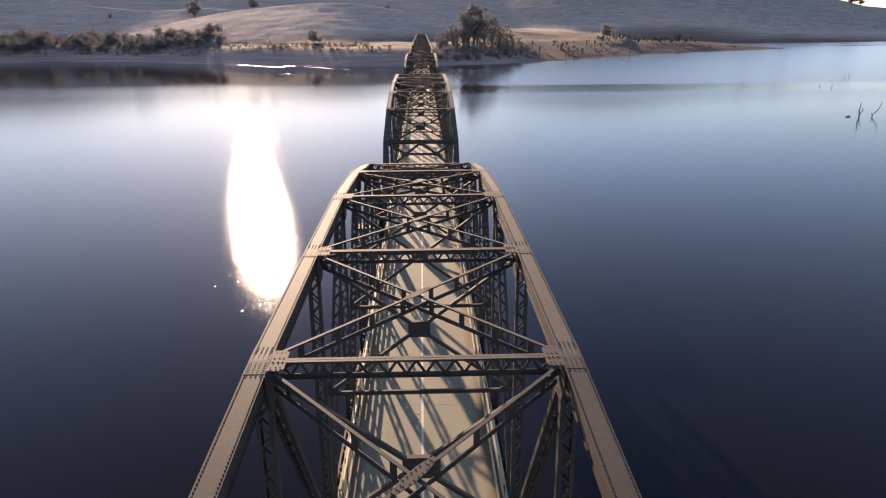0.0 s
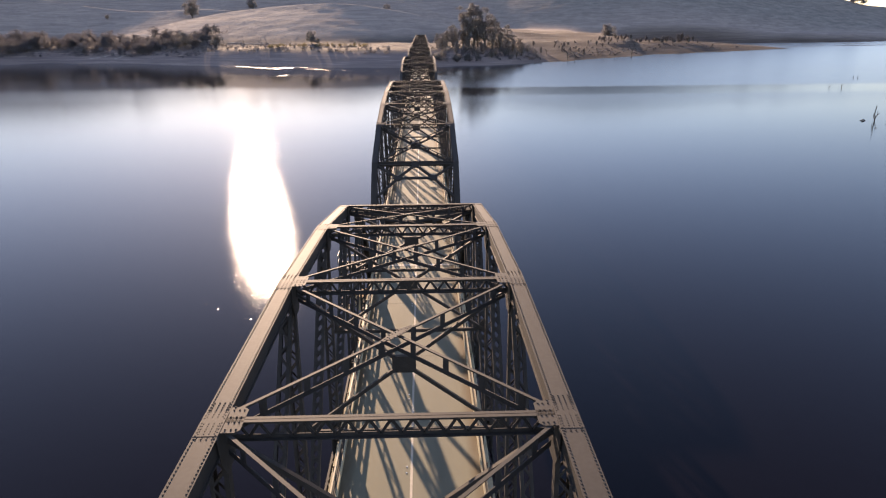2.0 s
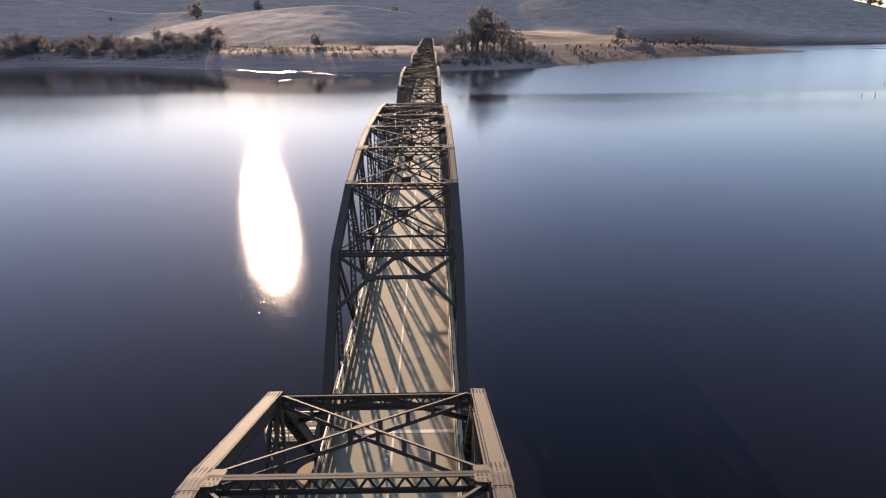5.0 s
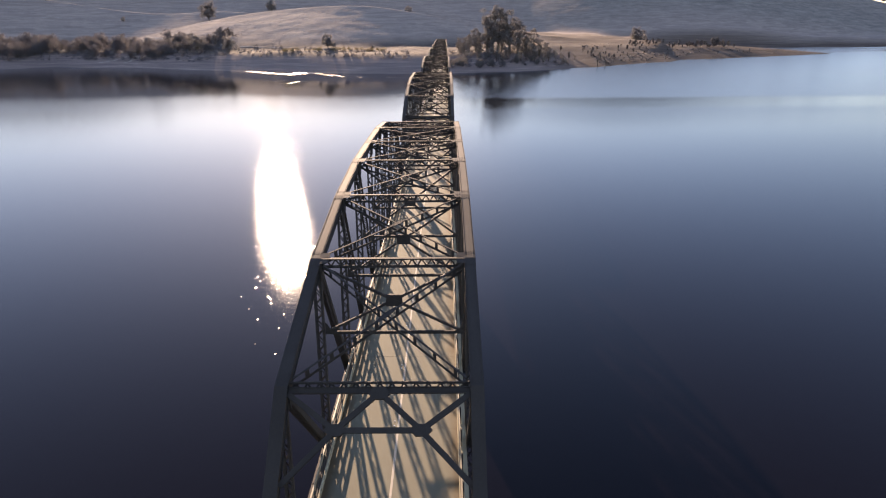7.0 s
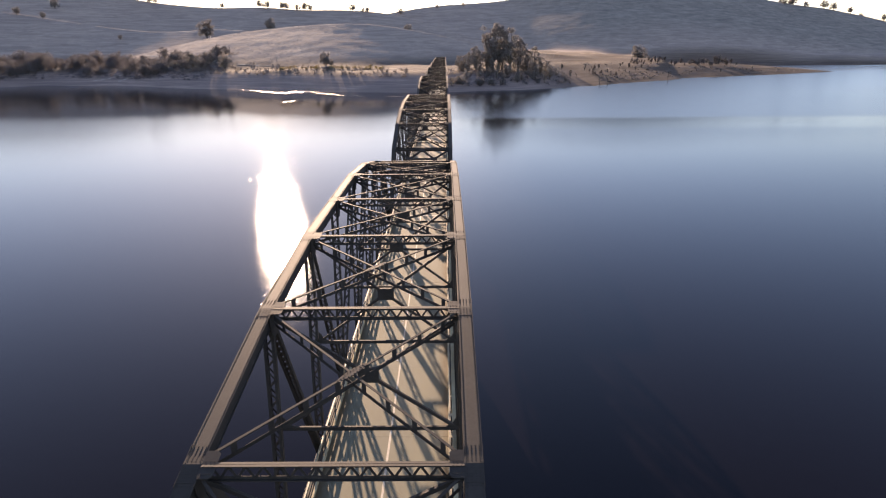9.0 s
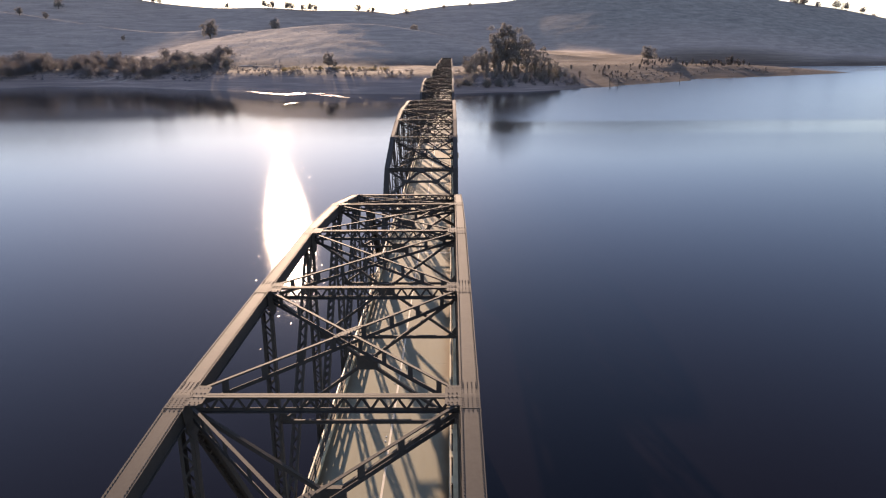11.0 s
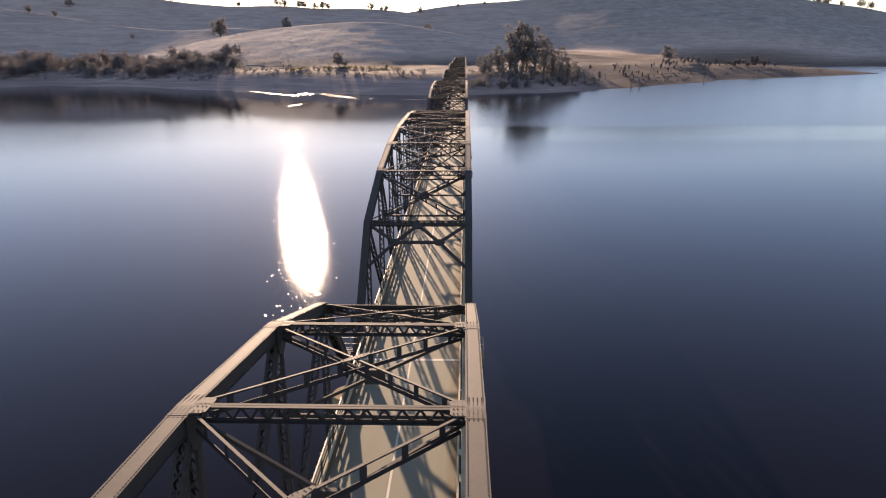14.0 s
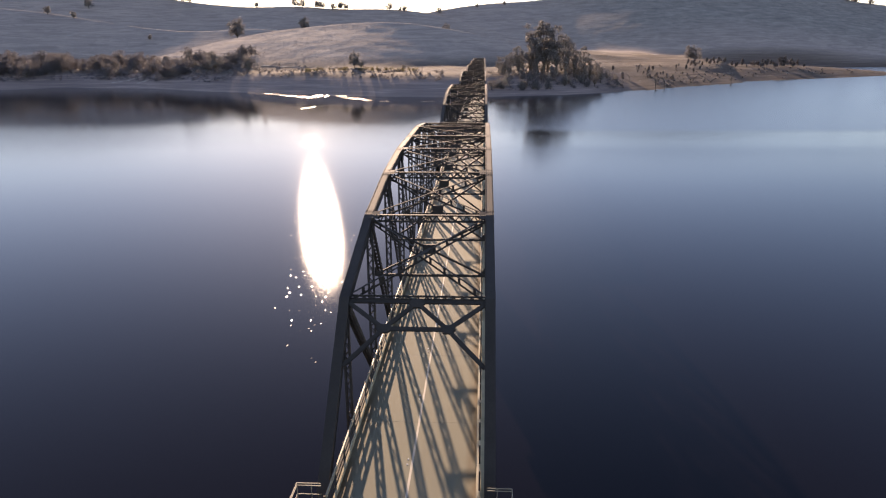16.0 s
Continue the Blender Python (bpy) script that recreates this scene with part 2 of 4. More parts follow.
def terrain_surface():
    m, n, l, p = material("dry_grass_hills")
    geo = n.new("ShaderNodeNewGeometry")
    sep = n.new("ShaderNodeSeparateXYZ")
    l.new(geo.outputs["Position"], sep.inputs[0])
    big = noise_tex(n, l, 0.006, 6, 0.6)
    mid = noise_tex(n, l, 0.05, 5, 0.65)
    fine = noise_tex(n, l, 0.5, 4, 0.7)
    tracks = noise_tex(n, l, 0.03, 6, 0.75, (0.6, 0.6, 8.0), 0.09, 1.2)
    # grass is paled so that the shaded slopes look hazy
    grass = ramp(n, l, big, ((0.3, (0.363, 0.289, 0.235)), (0.7, (0.446, 0.359, 0.287))))
    grass = mix(n, l, 0.35, grass, ramp(n, l, mid, ((0.36, (0.297, 0.242, 0.206)), (0.64, (0.486, 0.392, 0.314)))))
    grass = mix(n, l, 0.5, grass, ramp(n, l, tracks, ((0.40, (0.248, 0.203, 0.169)), (0.60, (0.598, 0.477, 0.37)))))
    grass = mix(n, l, 0.15, grass, ramp(n, l, fine, ((0.40, (0.25, 0.22, 0.2)), (0.60, (0.55, 0.47, 0.40)))))
    # the farthest eastern slopes are tinted darker and bluer in place of haze
    far = []
    for axis, lo, hi in (("X", 60.0, 320.0), ("Y", 1420.0, 1600.0)):
        e = n.new("ShaderNodeMapRange")
        e.inputs["From Min"].default_value, e.inputs["From Max"].default_value = lo, hi
        l.new(sep.outputs[axis], e.inputs["Value"])
        far.append(e.outputs[0])
    hazed = mix(n, l, 1.0, grass, ramp(n, l, mid, ((0.35, (0.6, 0.68, 0.7)), (0.65, (0.82, 0.89, 0.9)))), "MULTIPLY")
    grass = mix(n, l, mix(n, l, 1.0, far[0], far[1], "MULTIPLY"), grass, hazed)
    strand = noise_tex(n, l, 0.03, 5, 0.7, (0.6, 0.6, 30.0))
    # the bank's mud is paled as well, to lift its shade
    mud = ramp(n, l, strand, ((0.38, (0.235, 0.185, 0.163)), (0.55, (0.315, 0.246, 0.211)), (0.66, (0.469, 0.36, 0.293))))
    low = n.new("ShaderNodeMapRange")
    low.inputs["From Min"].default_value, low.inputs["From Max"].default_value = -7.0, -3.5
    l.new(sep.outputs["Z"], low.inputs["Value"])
    # level ground is darkened against the sun; the slopes above stay pale
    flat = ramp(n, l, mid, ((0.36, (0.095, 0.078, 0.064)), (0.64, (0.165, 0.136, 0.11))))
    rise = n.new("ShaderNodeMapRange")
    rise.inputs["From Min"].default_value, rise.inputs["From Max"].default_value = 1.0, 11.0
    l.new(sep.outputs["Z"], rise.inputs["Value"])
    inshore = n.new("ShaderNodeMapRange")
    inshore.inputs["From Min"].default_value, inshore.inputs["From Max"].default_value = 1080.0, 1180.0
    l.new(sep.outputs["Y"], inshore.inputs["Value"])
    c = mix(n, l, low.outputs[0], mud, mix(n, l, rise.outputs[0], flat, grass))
    # brown sandy soil on the point, darker than the mud to offset its sunlight
    sand = ramp(n, l, strand, ((0.38, (0.085, 0.062, 0.047)), (0.55, (0.135, 0.10, 0.076)), (0.66, (0.22, 0.168, 0.125))))
    east = n.new("ShaderNodeMapRange")
    east.inputs["From Min"].default_value, east.inputs["From Max"].default_value = 85.0, 140.0
    l.new(sep.outputs["X"], east.inputs["Value"])
    c = mix(n, l, east.outputs[0], c, sand)
    high = n.new("ShaderNodeMapRange")
    high.inputs["From Min"].default_value, high.inputs["From Max"].default_value = 9.0, 24.0
    l.new(sep.outputs["Z"], high.inputs["Value"])
    beyond = n.new("ShaderNodeMapRange")
    beyond.inputs["From Min"].default_value, beyond.inputs["From Max"].default_value = 1330.0, 1420.0
    l.new(sep.outputs["Y"], beyond.inputs["Value"])
    # the sunlit plain behind keeps this darker soil, to tone it down
    slopes = mix(n, l, east.outputs[0], (1, 1, 1), mix(n, l, beyond.outputs[0], high.outputs[0], (1, 1, 1)))
    c = mix(n, l, mix(n, l, 1.0, inshore.outputs[0], slopes, "MULTIPLY"), c, grass)
    l.new(c, p.inputs["Base Color"])
    p.inputs["Roughness"].default_value = 0.95
    p.inputs["Specular IOR Level"].default_value = 0.1
    p.inputs["Sheen Weight"].default_value = 0.02
    p.inputs["Sheen Roughness"].default_value = 0.5
    p.inputs["Sheen Tint"].default_value = (1.0, 0.93, 0.85, 1)
    lumps = mix(n, l, 0.5, mid, fine)
    bump(n, l, p, lumps, 0.35, 0.7)
    return m


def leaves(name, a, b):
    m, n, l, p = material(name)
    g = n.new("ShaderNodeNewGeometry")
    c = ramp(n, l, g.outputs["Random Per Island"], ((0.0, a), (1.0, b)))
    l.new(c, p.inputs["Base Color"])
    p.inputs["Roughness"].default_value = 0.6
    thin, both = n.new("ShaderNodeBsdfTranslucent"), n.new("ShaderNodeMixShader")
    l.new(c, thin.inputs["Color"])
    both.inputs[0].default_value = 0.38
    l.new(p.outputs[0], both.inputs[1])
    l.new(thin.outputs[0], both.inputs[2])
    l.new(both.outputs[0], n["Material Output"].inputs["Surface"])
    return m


STEEL = steel_paint()
ROAD = road_surface()
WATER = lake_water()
RUFFLED = ruffled_water()
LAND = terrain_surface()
CONCRETE = simple("stained_concrete", (0.22, 0.155, 0.08), (0.42, 0.31, 0.17), 0.9, 0.6, 18.0, 0.3, 0.01)
KERB = simple("kerb_concrete", (0.38, 0.325, 0.20), (0.60, 0.52, 0.335), 0.85, 1.2, 25.0, 0.2, 0.006)
LINE = simple("worn_line_paint", (0.46, 0.41, 0.31), (0.68, 0.62, 0.49), 0.7, 2.0, 30.0, 0.1, 0.002)
STUD = simple("white_road_stud", (0.6, 0.6, 0.58), (0.85, 0.85, 0.82), 0.4, 2.0, 30.0, 0.1, 0.002)
TRACK = simple("pale_dirt_track", (0.36, 0.30, 0.24), (0.54, 0.46, 0.38), 0.95, 0.1, 2.0, 0.3, 0.1)
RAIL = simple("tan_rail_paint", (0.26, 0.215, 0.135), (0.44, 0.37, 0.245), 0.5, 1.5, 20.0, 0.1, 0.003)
BARK = simple("grey_bark", (0.09, 0.075, 0.06), (0.24, 0.21, 0.17), 0.9, 1.0, 8.0, 0.4, 0.03)
DEAD = simple("bleached_dead_wood", (0.07, 0.06, 0.05), (0.16, 0.14, 0.12), 0.9, 1.0, 8.0, 0.4, 0.03)
# leaf, scrub and tuft tones are lifted to stand in for haze
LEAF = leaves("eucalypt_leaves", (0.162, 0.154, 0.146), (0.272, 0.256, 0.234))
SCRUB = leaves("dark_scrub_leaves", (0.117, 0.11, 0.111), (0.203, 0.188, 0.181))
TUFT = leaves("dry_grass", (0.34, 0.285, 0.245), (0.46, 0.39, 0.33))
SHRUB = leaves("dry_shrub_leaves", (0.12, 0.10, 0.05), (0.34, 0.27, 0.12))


# ---- mesh helpers ----
def finish(name, bm, mat, parent=None, label=""):
    me = bpy.data.meshes.new(name)
    bm.to_mesh(me)
    bm.free()
    me.materials.append(mat)
    ob = new(name, me)
    if parent:
        ob.parent = parent
    if label:
        tagged(ob, label)
    return ob


part = finish


def twin(ob, name, m, parent):
    """Another part on the same mesh."""
    o = new(name, ob.data)
    o.parent = parent
    o.matrix_basis = m
    return o


def beam(bm, p, q, w, d, up=(0, 0, 1)):
    """A bar from p to q, w wide across and d deep along up."""
    p, q, up = Vector(p), Vector(q), Vector(up)
    a = (q - p).normalized()
    s = a.cross(up).normalized()
    u = s.cross(a)
    vs = [bm.verts.new(c + s * (w * i / 2) + u * (d * j / 2)) for c in (p, q) for i, j in ((-1, -1), (1, -1), (1, 1), (-1, 1))]
    for f in ((3, 2, 1, 0), (4, 5, 6, 7), (0, 1, 5, 4), (1, 2, 6, 5), (2, 3, 7, 6), (3, 0, 4, 7)):
        bm.faces.new([vs[k] for k in f])


def plate(bm, outline, thick, origin=(0, 0, 0), u=(1, 0, 0), v=(0, 1, 0)):
    """A flat plate with the given outline in the plane of u and v, thick along their normal."""
    o, u, v = Vector(origin), Vector(u).normalized(), Vector(v).normalized()
    nrm = u.cross(v)
    top = [bm.verts.new(o + u * a + v * b + nrm * thick / 2) for a, b in outline]
    bot = [bm.verts.new(o + u * a + v * b - nrm * thick / 2) for a, b in outline]
    bm.faces.new(top)
    bm.faces.new(bot[::-1])
    k = len(outline)
    for i in range(k):
        bm.faces.new((top[i], bot[i], bot[(i + 1) % k], top[(i + 1) % k]))


def laced(bm, p, q, side, width, flange=0.2, web=0.03, pitch=0.55, cross=False):
    """Two channels from p to q, set apart along side, with lacing bars on both open faces."""
    p, q, side = Vector(p), Vector(q), Vector(side).normalized()
    a = (q - p)
    length = a.length
    a = a / length
    other = a.cross(side).normalized()
    for k in (-1, 1):
        off = side * (k * width / 2)
        beam(bm, p + off, q + off, web, flange, other)
        for j in (-1, 1):
            o2 = off - side * (k * 0.045) + other * (j * flange / 2)
            beam(bm, p + o2, q + o2, 0.09, 0.025, other)
    count = max(2, int(length / pitch))
    for j in (-1, 1):
        face = other * (j * (flange / 2 + 0.012))
        for i in range(count):
            s = -1 if i % 2 else 1
            for sign in ((s, -s) if cross else (s,)):
                c = p + a * (length * i / count) + side * (sign * width * 0.42) + face
                e = p + a * (length * (i + 1) / count) - side * (sign * width * 0.42) + face
                beam(bm, c, e, 0.06, 0.014, other)


def rivet(verts, faces, c, nrm, along, r=0.024, h=0.022):
    """A small domed rivet head on a surface."""
    side = nrm.cross(along)
    k = len(verts)
    for i in range(5):
        w = 2 * math.pi * i / 5
        verts.append(c + along * (r * math.cos(w)) + side * (r * math.sin(w)))
    for i in range(5):
        w = 2 * math.pi * i / 5
        verts.append(c + along * (0.55 * r * math.cos(w)) + side * (0.55 * r * math.sin(w)) + nrm * h)
    for i in range(5):
        j = (i + 1) % 5
        faces.append((k + i, k + j, k + 5 + j, k + 5 + i))
    faces.append(tuple(range(k + 5, k + 10)))


# ---- ground, water ----
WATER_Z = -17.0
SHORE_X = np.array([-4600, -1500, -700, -500, -440, -401, -360, -327, -286, -252, -215, -181, -144, -109, -62, -28, 9, 34, 65, 93, 125, 147, 173, 208, 253, 275, 310, 380, 700, 1500, 4600.0])
SHORE_Y = np.array([950, 850, 790, 775, 776, 812, 802, 791, 771, 753, 736, 719, 704, 689, 669, 661, 666, 677, 688, 706, 733, 747, 778, 812, 850, 910, 1180, 1290, 1300, 1500, 2600.0])


def smooth(a):
    a = np.clip(a, 0, 1)
    return a * a * (3 - 2 * a)


def ripple(x, y, seeds):
    """Soft undulation from a few crossed waves."""
    total = 0
    for k, (ax, ay, ph) in enumerate(seeds):
        total = total + np.sin(ax * x + ay * y + ph + 1.3 * np.sin(0.6 * ay * x - 0.7 * ax * y + ph)) / (1 + 0.4 * k)
    return total


# ridge lines: crest heights along x, the crest's y, the most breadth of its two sides, its foot and its slope
RIDGES = (
    (((-983, 146.4), (-805, 140.1), (-690, 123.8), (-598, 107.8), (-517, 99.4), (-460, 95.7), (-379, 98.1), (-287, 90.8), (-196, 91.0), (-112, 83.8), (-61, 70.6), (51, 39.6), (164, 8.5), (800, -10.0), (2300, -20.0)), 1600, 520, 400, 5, 0.29),
    (((-2500, 45.0), (-824, 89.4), (-753, 79.5), (-681, 73.8), (-619, 63.2), (-530, 49.1), (-450, 41.7), (-351, 47.7), (-290, 40.5), (-176, 21.4), (-80, 4.0), (6, -13.3)), 1250, 420, 330, 0, 0.24),
    (((-800, -16.0), (-415, 2.9), (-349, 19.1), (-292, 31.1), (-237, 39.1), (-168, 44.9), (-114, 47.6), (-61, 42.8), (-8, 32.8), (31, 23.0), (71, 14.4), (118, 9.6), (164, 6.1), (216, 2.0)), 1000, 262, 260, -6, 0.225),
    (((-900, -20.0), (-350, 49.5), (-211, 82.3), (-135, 95.8), (-74, 105.5), (-7, 113.8), (139, 121.2), (192, 132.0), (296, 150.9), (452, 164.0), (581, 155.1), (712, 134.0), (803, 120.7), (842, 111.7), (930, 103.4), (1023, 86.4), (1181, 50.3), (1731, 21.3)), 1900, 640, 700, -14, 0.29),
)


def smoothed(x, xs, zs):
    """The crest line, rounded off at its corners."""
    return sum(np.interp(x + o, xs, zs) * w for o, w in ((-36, 0.15), (-18, 0.2), (0, 0.3), (18, 0.2), (36, 0.15)))


def land_height(x, y):
    s = y - np.interp(x, SHORE_X, SHORE_Y) + 1.2 * ripple(x, y, ((0.03, 0.0, 0.3), (0.071, 0.01, 1.7)))
    bank = np.where(s < 0, np.maximum(s * 0.25, -12), -1.2 * np.logaddexp(-np.interp(x, (70, 125), (0.275, 0.14)) * np.maximum(s, 0) / 1.2, -(13.5 + 0.02 * np.maximum(s, 0)) / 1.2))
    inland = smooth((s - 15) / 130)
    z = WATER_Z + bank + inland * 1.2 * ripple(x, y, ((0.021, 0.013, 0.1), (-0.034, 0.027, 2.0), (0.06, -0.041, 4.0)))
    for crest, yc, front, back, base, steep in RIDGES:
        xs, zs = np.array(crest).T
        rise = smoothed(x, xs, zs)
        near = np.clip((rise - base) / steep, 90, front)
        g = 1 - np.abs(y - yc) / np.where(y < yc, near, back)
        roll = 1 + 0.022 * ripple(x, y, ((0.017, 0.004, 1.0), (0.006, -0.013, 2.4), (0.035, 0.019, 0.4))) * smooth((1 - g) * 3) * 0.6
        k = np.clip(g, 0, 1)
        r = np.where(g > 0, base + (rise - base) * (0.96 * k + 0.04 * k ** 3) * np.clip(roll, 0.5, 1.5), base + 40 * g)
        r = r - 60 * (1 - smooth((s + 20) / 90))
        z = 1.2 * np.logaddexp(z / 1.2, r / 1.2)
    # the low point of land that runs out into the lake
    front = np.interp(x, (100, 186, 269, 385, 450, 520), (715, 800, 882, 943, 984, 1030))
    crown = np.interp(x, (120, 190, 236, 286, 371, 410, 452, 505, 520), (18, 16.5, 15, 13.7, 11.4, 8.9, 5.8, 1.3, 0.4)) * smooth((x - 130) / 60)
    deep = np.interp(x, (120, 236, 286, 371, 410, 452, 505, 520), (140, 120, 95, 75, 60, 42, 14, 8))
    up = (y - front) / deep
    point = np.where(up < 0, up * 8, np.where(up < 1, crown * (1.15 * up - 0.15 * up ** 3), crown * (1 - ((up - 1) / 1.6) ** 2)))
    point = np.where((x > 130) & (x < 519), point, -12)
    z = np.maximum(z, WATER_Z + np.clip(point, -12, 40))
    # hummocks and gullies
    z = z + inland * (0.1 * ripple(x, y, ((0.11, 0.06, 0.2), (-0.09, 0.13, 1.2), (0.17, -0.05, 3.1), (0.05, 0.19, 5.0))) + 0.05 * ripple(x, y, ((0.27, 0.11, 1.0), (-0.2, 0.24, 2.0), (0.31, -0.17, 0.5))))
    # ranges that close the lake round about
    r = np.hypot(x, y - 600)
    z = z + smooth((r - 2200) / 1800) * 160 * smooth((700 - y) / 900)
    return z


def spaced(lo, hi, fine_lo, fine_hi, step, grow=1.22):
    out = list(np.arange(fine_lo, fine_hi + step, step))
    d = step
    while out[-1] < hi:
        d = min(d * grow, 260)
        out.append(out[-1] + d)
    d = step
    while out[0] > lo:
        d = min(d * grow, 260)
        out.insert(0, out[0] - d)
    return np.array(out)


def build_ground():
    xs, ys = spaced(-4700, 4700, -460, 560, 7.0), spaced(-3200, 4700, 600, 1060, 6.0, 1.08)
    # close rows along the crests
    ys = np.unique(np.concatenate([ys[(ys < 1060) | (ys > 1960)], np.arange(1060, 1560, 14.0), np.arange(1560, 1640, 8.0), np.arange(1640, 1860, 22.0), np.arange(1860, 1960, 8.0), [998.5, 1000, 1001.5, 1248, 1250, 1252, 1598, 1602, 1898, 1902]]))
    gx, gy = np.meshgrid(xs, ys)
    gz = land_height(gx, gy)
    verts = np.stack([gx, gy, gz], -1).reshape(-1, 3)
    nx, ny = len(xs), len(ys)
    idx = np.arange(nx * ny).reshape(ny, nx)
    quads = np.stack([idx[:-1, :-1], idx[:-1, 1:], idx[1:, 1:], idx[1:, :-1]], -1).reshape(-1, 4)
    me = bpy.data.meshes.new("ground")
    me.from_pydata(verts.tolist(), [], quads.tolist())
    me.materials.append(LAND)
    me.polygons.foreach_set("use_smooth", [True] * len(me.polygons))
    tagged(new("ground", me), "dry grassy hills above a bare muddy lake bank", "ground", kind="structure")


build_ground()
bm = bmesh.new()
vs = [bm.verts.new((x, y, 0)) for x, y in ((-4600, -3100), (4600, -3100), (4600, 4600), (-4600, 4600))]
bm.faces.new(vs)
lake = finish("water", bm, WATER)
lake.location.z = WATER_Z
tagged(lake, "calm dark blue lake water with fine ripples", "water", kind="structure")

# wind-ruffled streaks close to the shore
rng = random.Random(3)
streaks = [(Vector(p), Vector(q), width) for p, q, width in (
    ((-180, 719), (-156, 698), 4),
    ((-162, 704), (-140, 672), 5),
    ((-152, 697), (-128, 659), 4),
    ((-141, 690), (-121, 653), 4),
    ((-112, 683), (-97, 676), 5),
    ((-105, 670), (-83, 641), 4),
    ((-96, 670), (-72, 625), 4),
    ((-70, 630), (-57, 625), 2),
    ((-47, 624), (-22, 619), 2),
    ((7, 633), (34, 622), 3),
    ((-414, 834), (-372, 794), 7),
    ((-379, 794), (-343, 766), 6),
    ((-359, 784), (-335, 774), 7),
    ((-337, 774), (-318, 765), 5),
    ((-108, 564), (-102, 593), 2),
    ((-119, 659), (-127, 717), 13),
    ((440, 1160), (980, 1290), 230))]
verts, faces = [], []
for p, q, width in streaks:
    side = Vector((p.y - q.y, q.x - p.x)).normalized()
    for strand in range(3):
        phase, lift = rng.uniform(0, 6), (strand - 1) * width * 0.34
        u0, u1 = rng.uniform(0.0, 0.25), rng.uniform(0.75, 1.0)
        for j in range(25):
            u = j / 24
            w = width * 0.1 * math.sin(math.pi * u) ** 0.7 * (0.65 + 0.35 * math.sin(u * 31 + phase))
            c = p.lerp(q, u0 + (u1 - u0) * u) + side * (lift + 0.9 * math.sin(u * 9 + phase))
            for s in (-1, 1):
                verts.append((c.x + side.x * w * s, c.y + side.y * w * s, WATER_Z + 0.03 + 0.004 * strand))
            if j:
                k = len(verts) - 4
                faces.append((k, k + 2, k + 3, k + 1))
me = bpy.data.meshes.new("ruffled_streaks")
me.from_pydata(verts, [], faces)
me.materials.append(RUFFLED)
tagged(new("ruffled_streaks", me), "bright wind-ruffled streaks on the calm water", "water", kind="stuff")

# ---- worn tracks over the hills ----
def build_track(points, width):
    """A pale worn track draped over the ground."""
    verts, faces = [], []
    pts = [Vector((x, y)) for x, y in points]
    rng = random.Random(len(points) + int(points[0][0]))
    line = [p.lerp(q, j / 16) for p, q in zip(pts, pts[1:]) for j in range(16)] + [pts[-1]]
    for j, c in enumerate(line):
        d = (line[min(j + 1, len(line) - 1)] - line[max(j - 1, 0)]).normalized()
        side = Vector((-d.y, d.x))
        w = width * (0.5 + 0.3 * math.sin(j * 0.9) + rng.uniform(-0.1, 0.1))
        c = c + side * (0.5 * math.sin(j * 0.35))
        ends = [c + side * (w * s) for s in (-1, -0.3, 0.3, 1)]
        zs = land_height(np.array([e.x for e in ends]), np.array([e.y for e in ends]))
        verts += [(e.x, e.y, z + (0.28 if 0 < i < 3 else 0.1)) for i, (e, z) in enumerate(zip(ends, zs))]
        if j:
            k = len(verts) - 8
            faces += [(k + i, k + i + 1, k + i + 5, k + i + 4) for i in range(3)]
    me = bpy.data.meshes.new("dirt_track")
    me.from_pydata(verts, [], faces)
    me.materials.append(TRACK)
    tagged(new("dirt_track", me), "pale worn dirt track across dry grass", "track", kind="structure")


for points, width in (
    (((-644, 1125), (-610, 1150), (-573, 1175), (-541, 1194)), 2.5),
    (((-386, 1010), (-366, 978), (-330, 938)), 4.0),
    (((-357, 922), (-329, 911), (-311, 905)), 3.0),
    (((-277, 886), (-256, 867), (-234, 844)), 4.0),
    (((-60, 780), (-34, 778), (-8, 799)), 3.0),
    (((-428, 1458), (-397, 1444), (-370, 1437)), 7.0),
    (((-212, 826), (-167, 807), (-132, 793), (-87, 783)), 2.0),
    # the next two are pale beach edges by the shore, built as tracks
    (((-327, 806), (-317, 815), (-301, 827), (-293, 858)), 3.0),
    (((-357, 816), (-342, 820), (-329, 830)), 2.5),
    (((199, 1344), (234, 1305), (245, 1155)), 3.0),
):
    build_track(points, width)

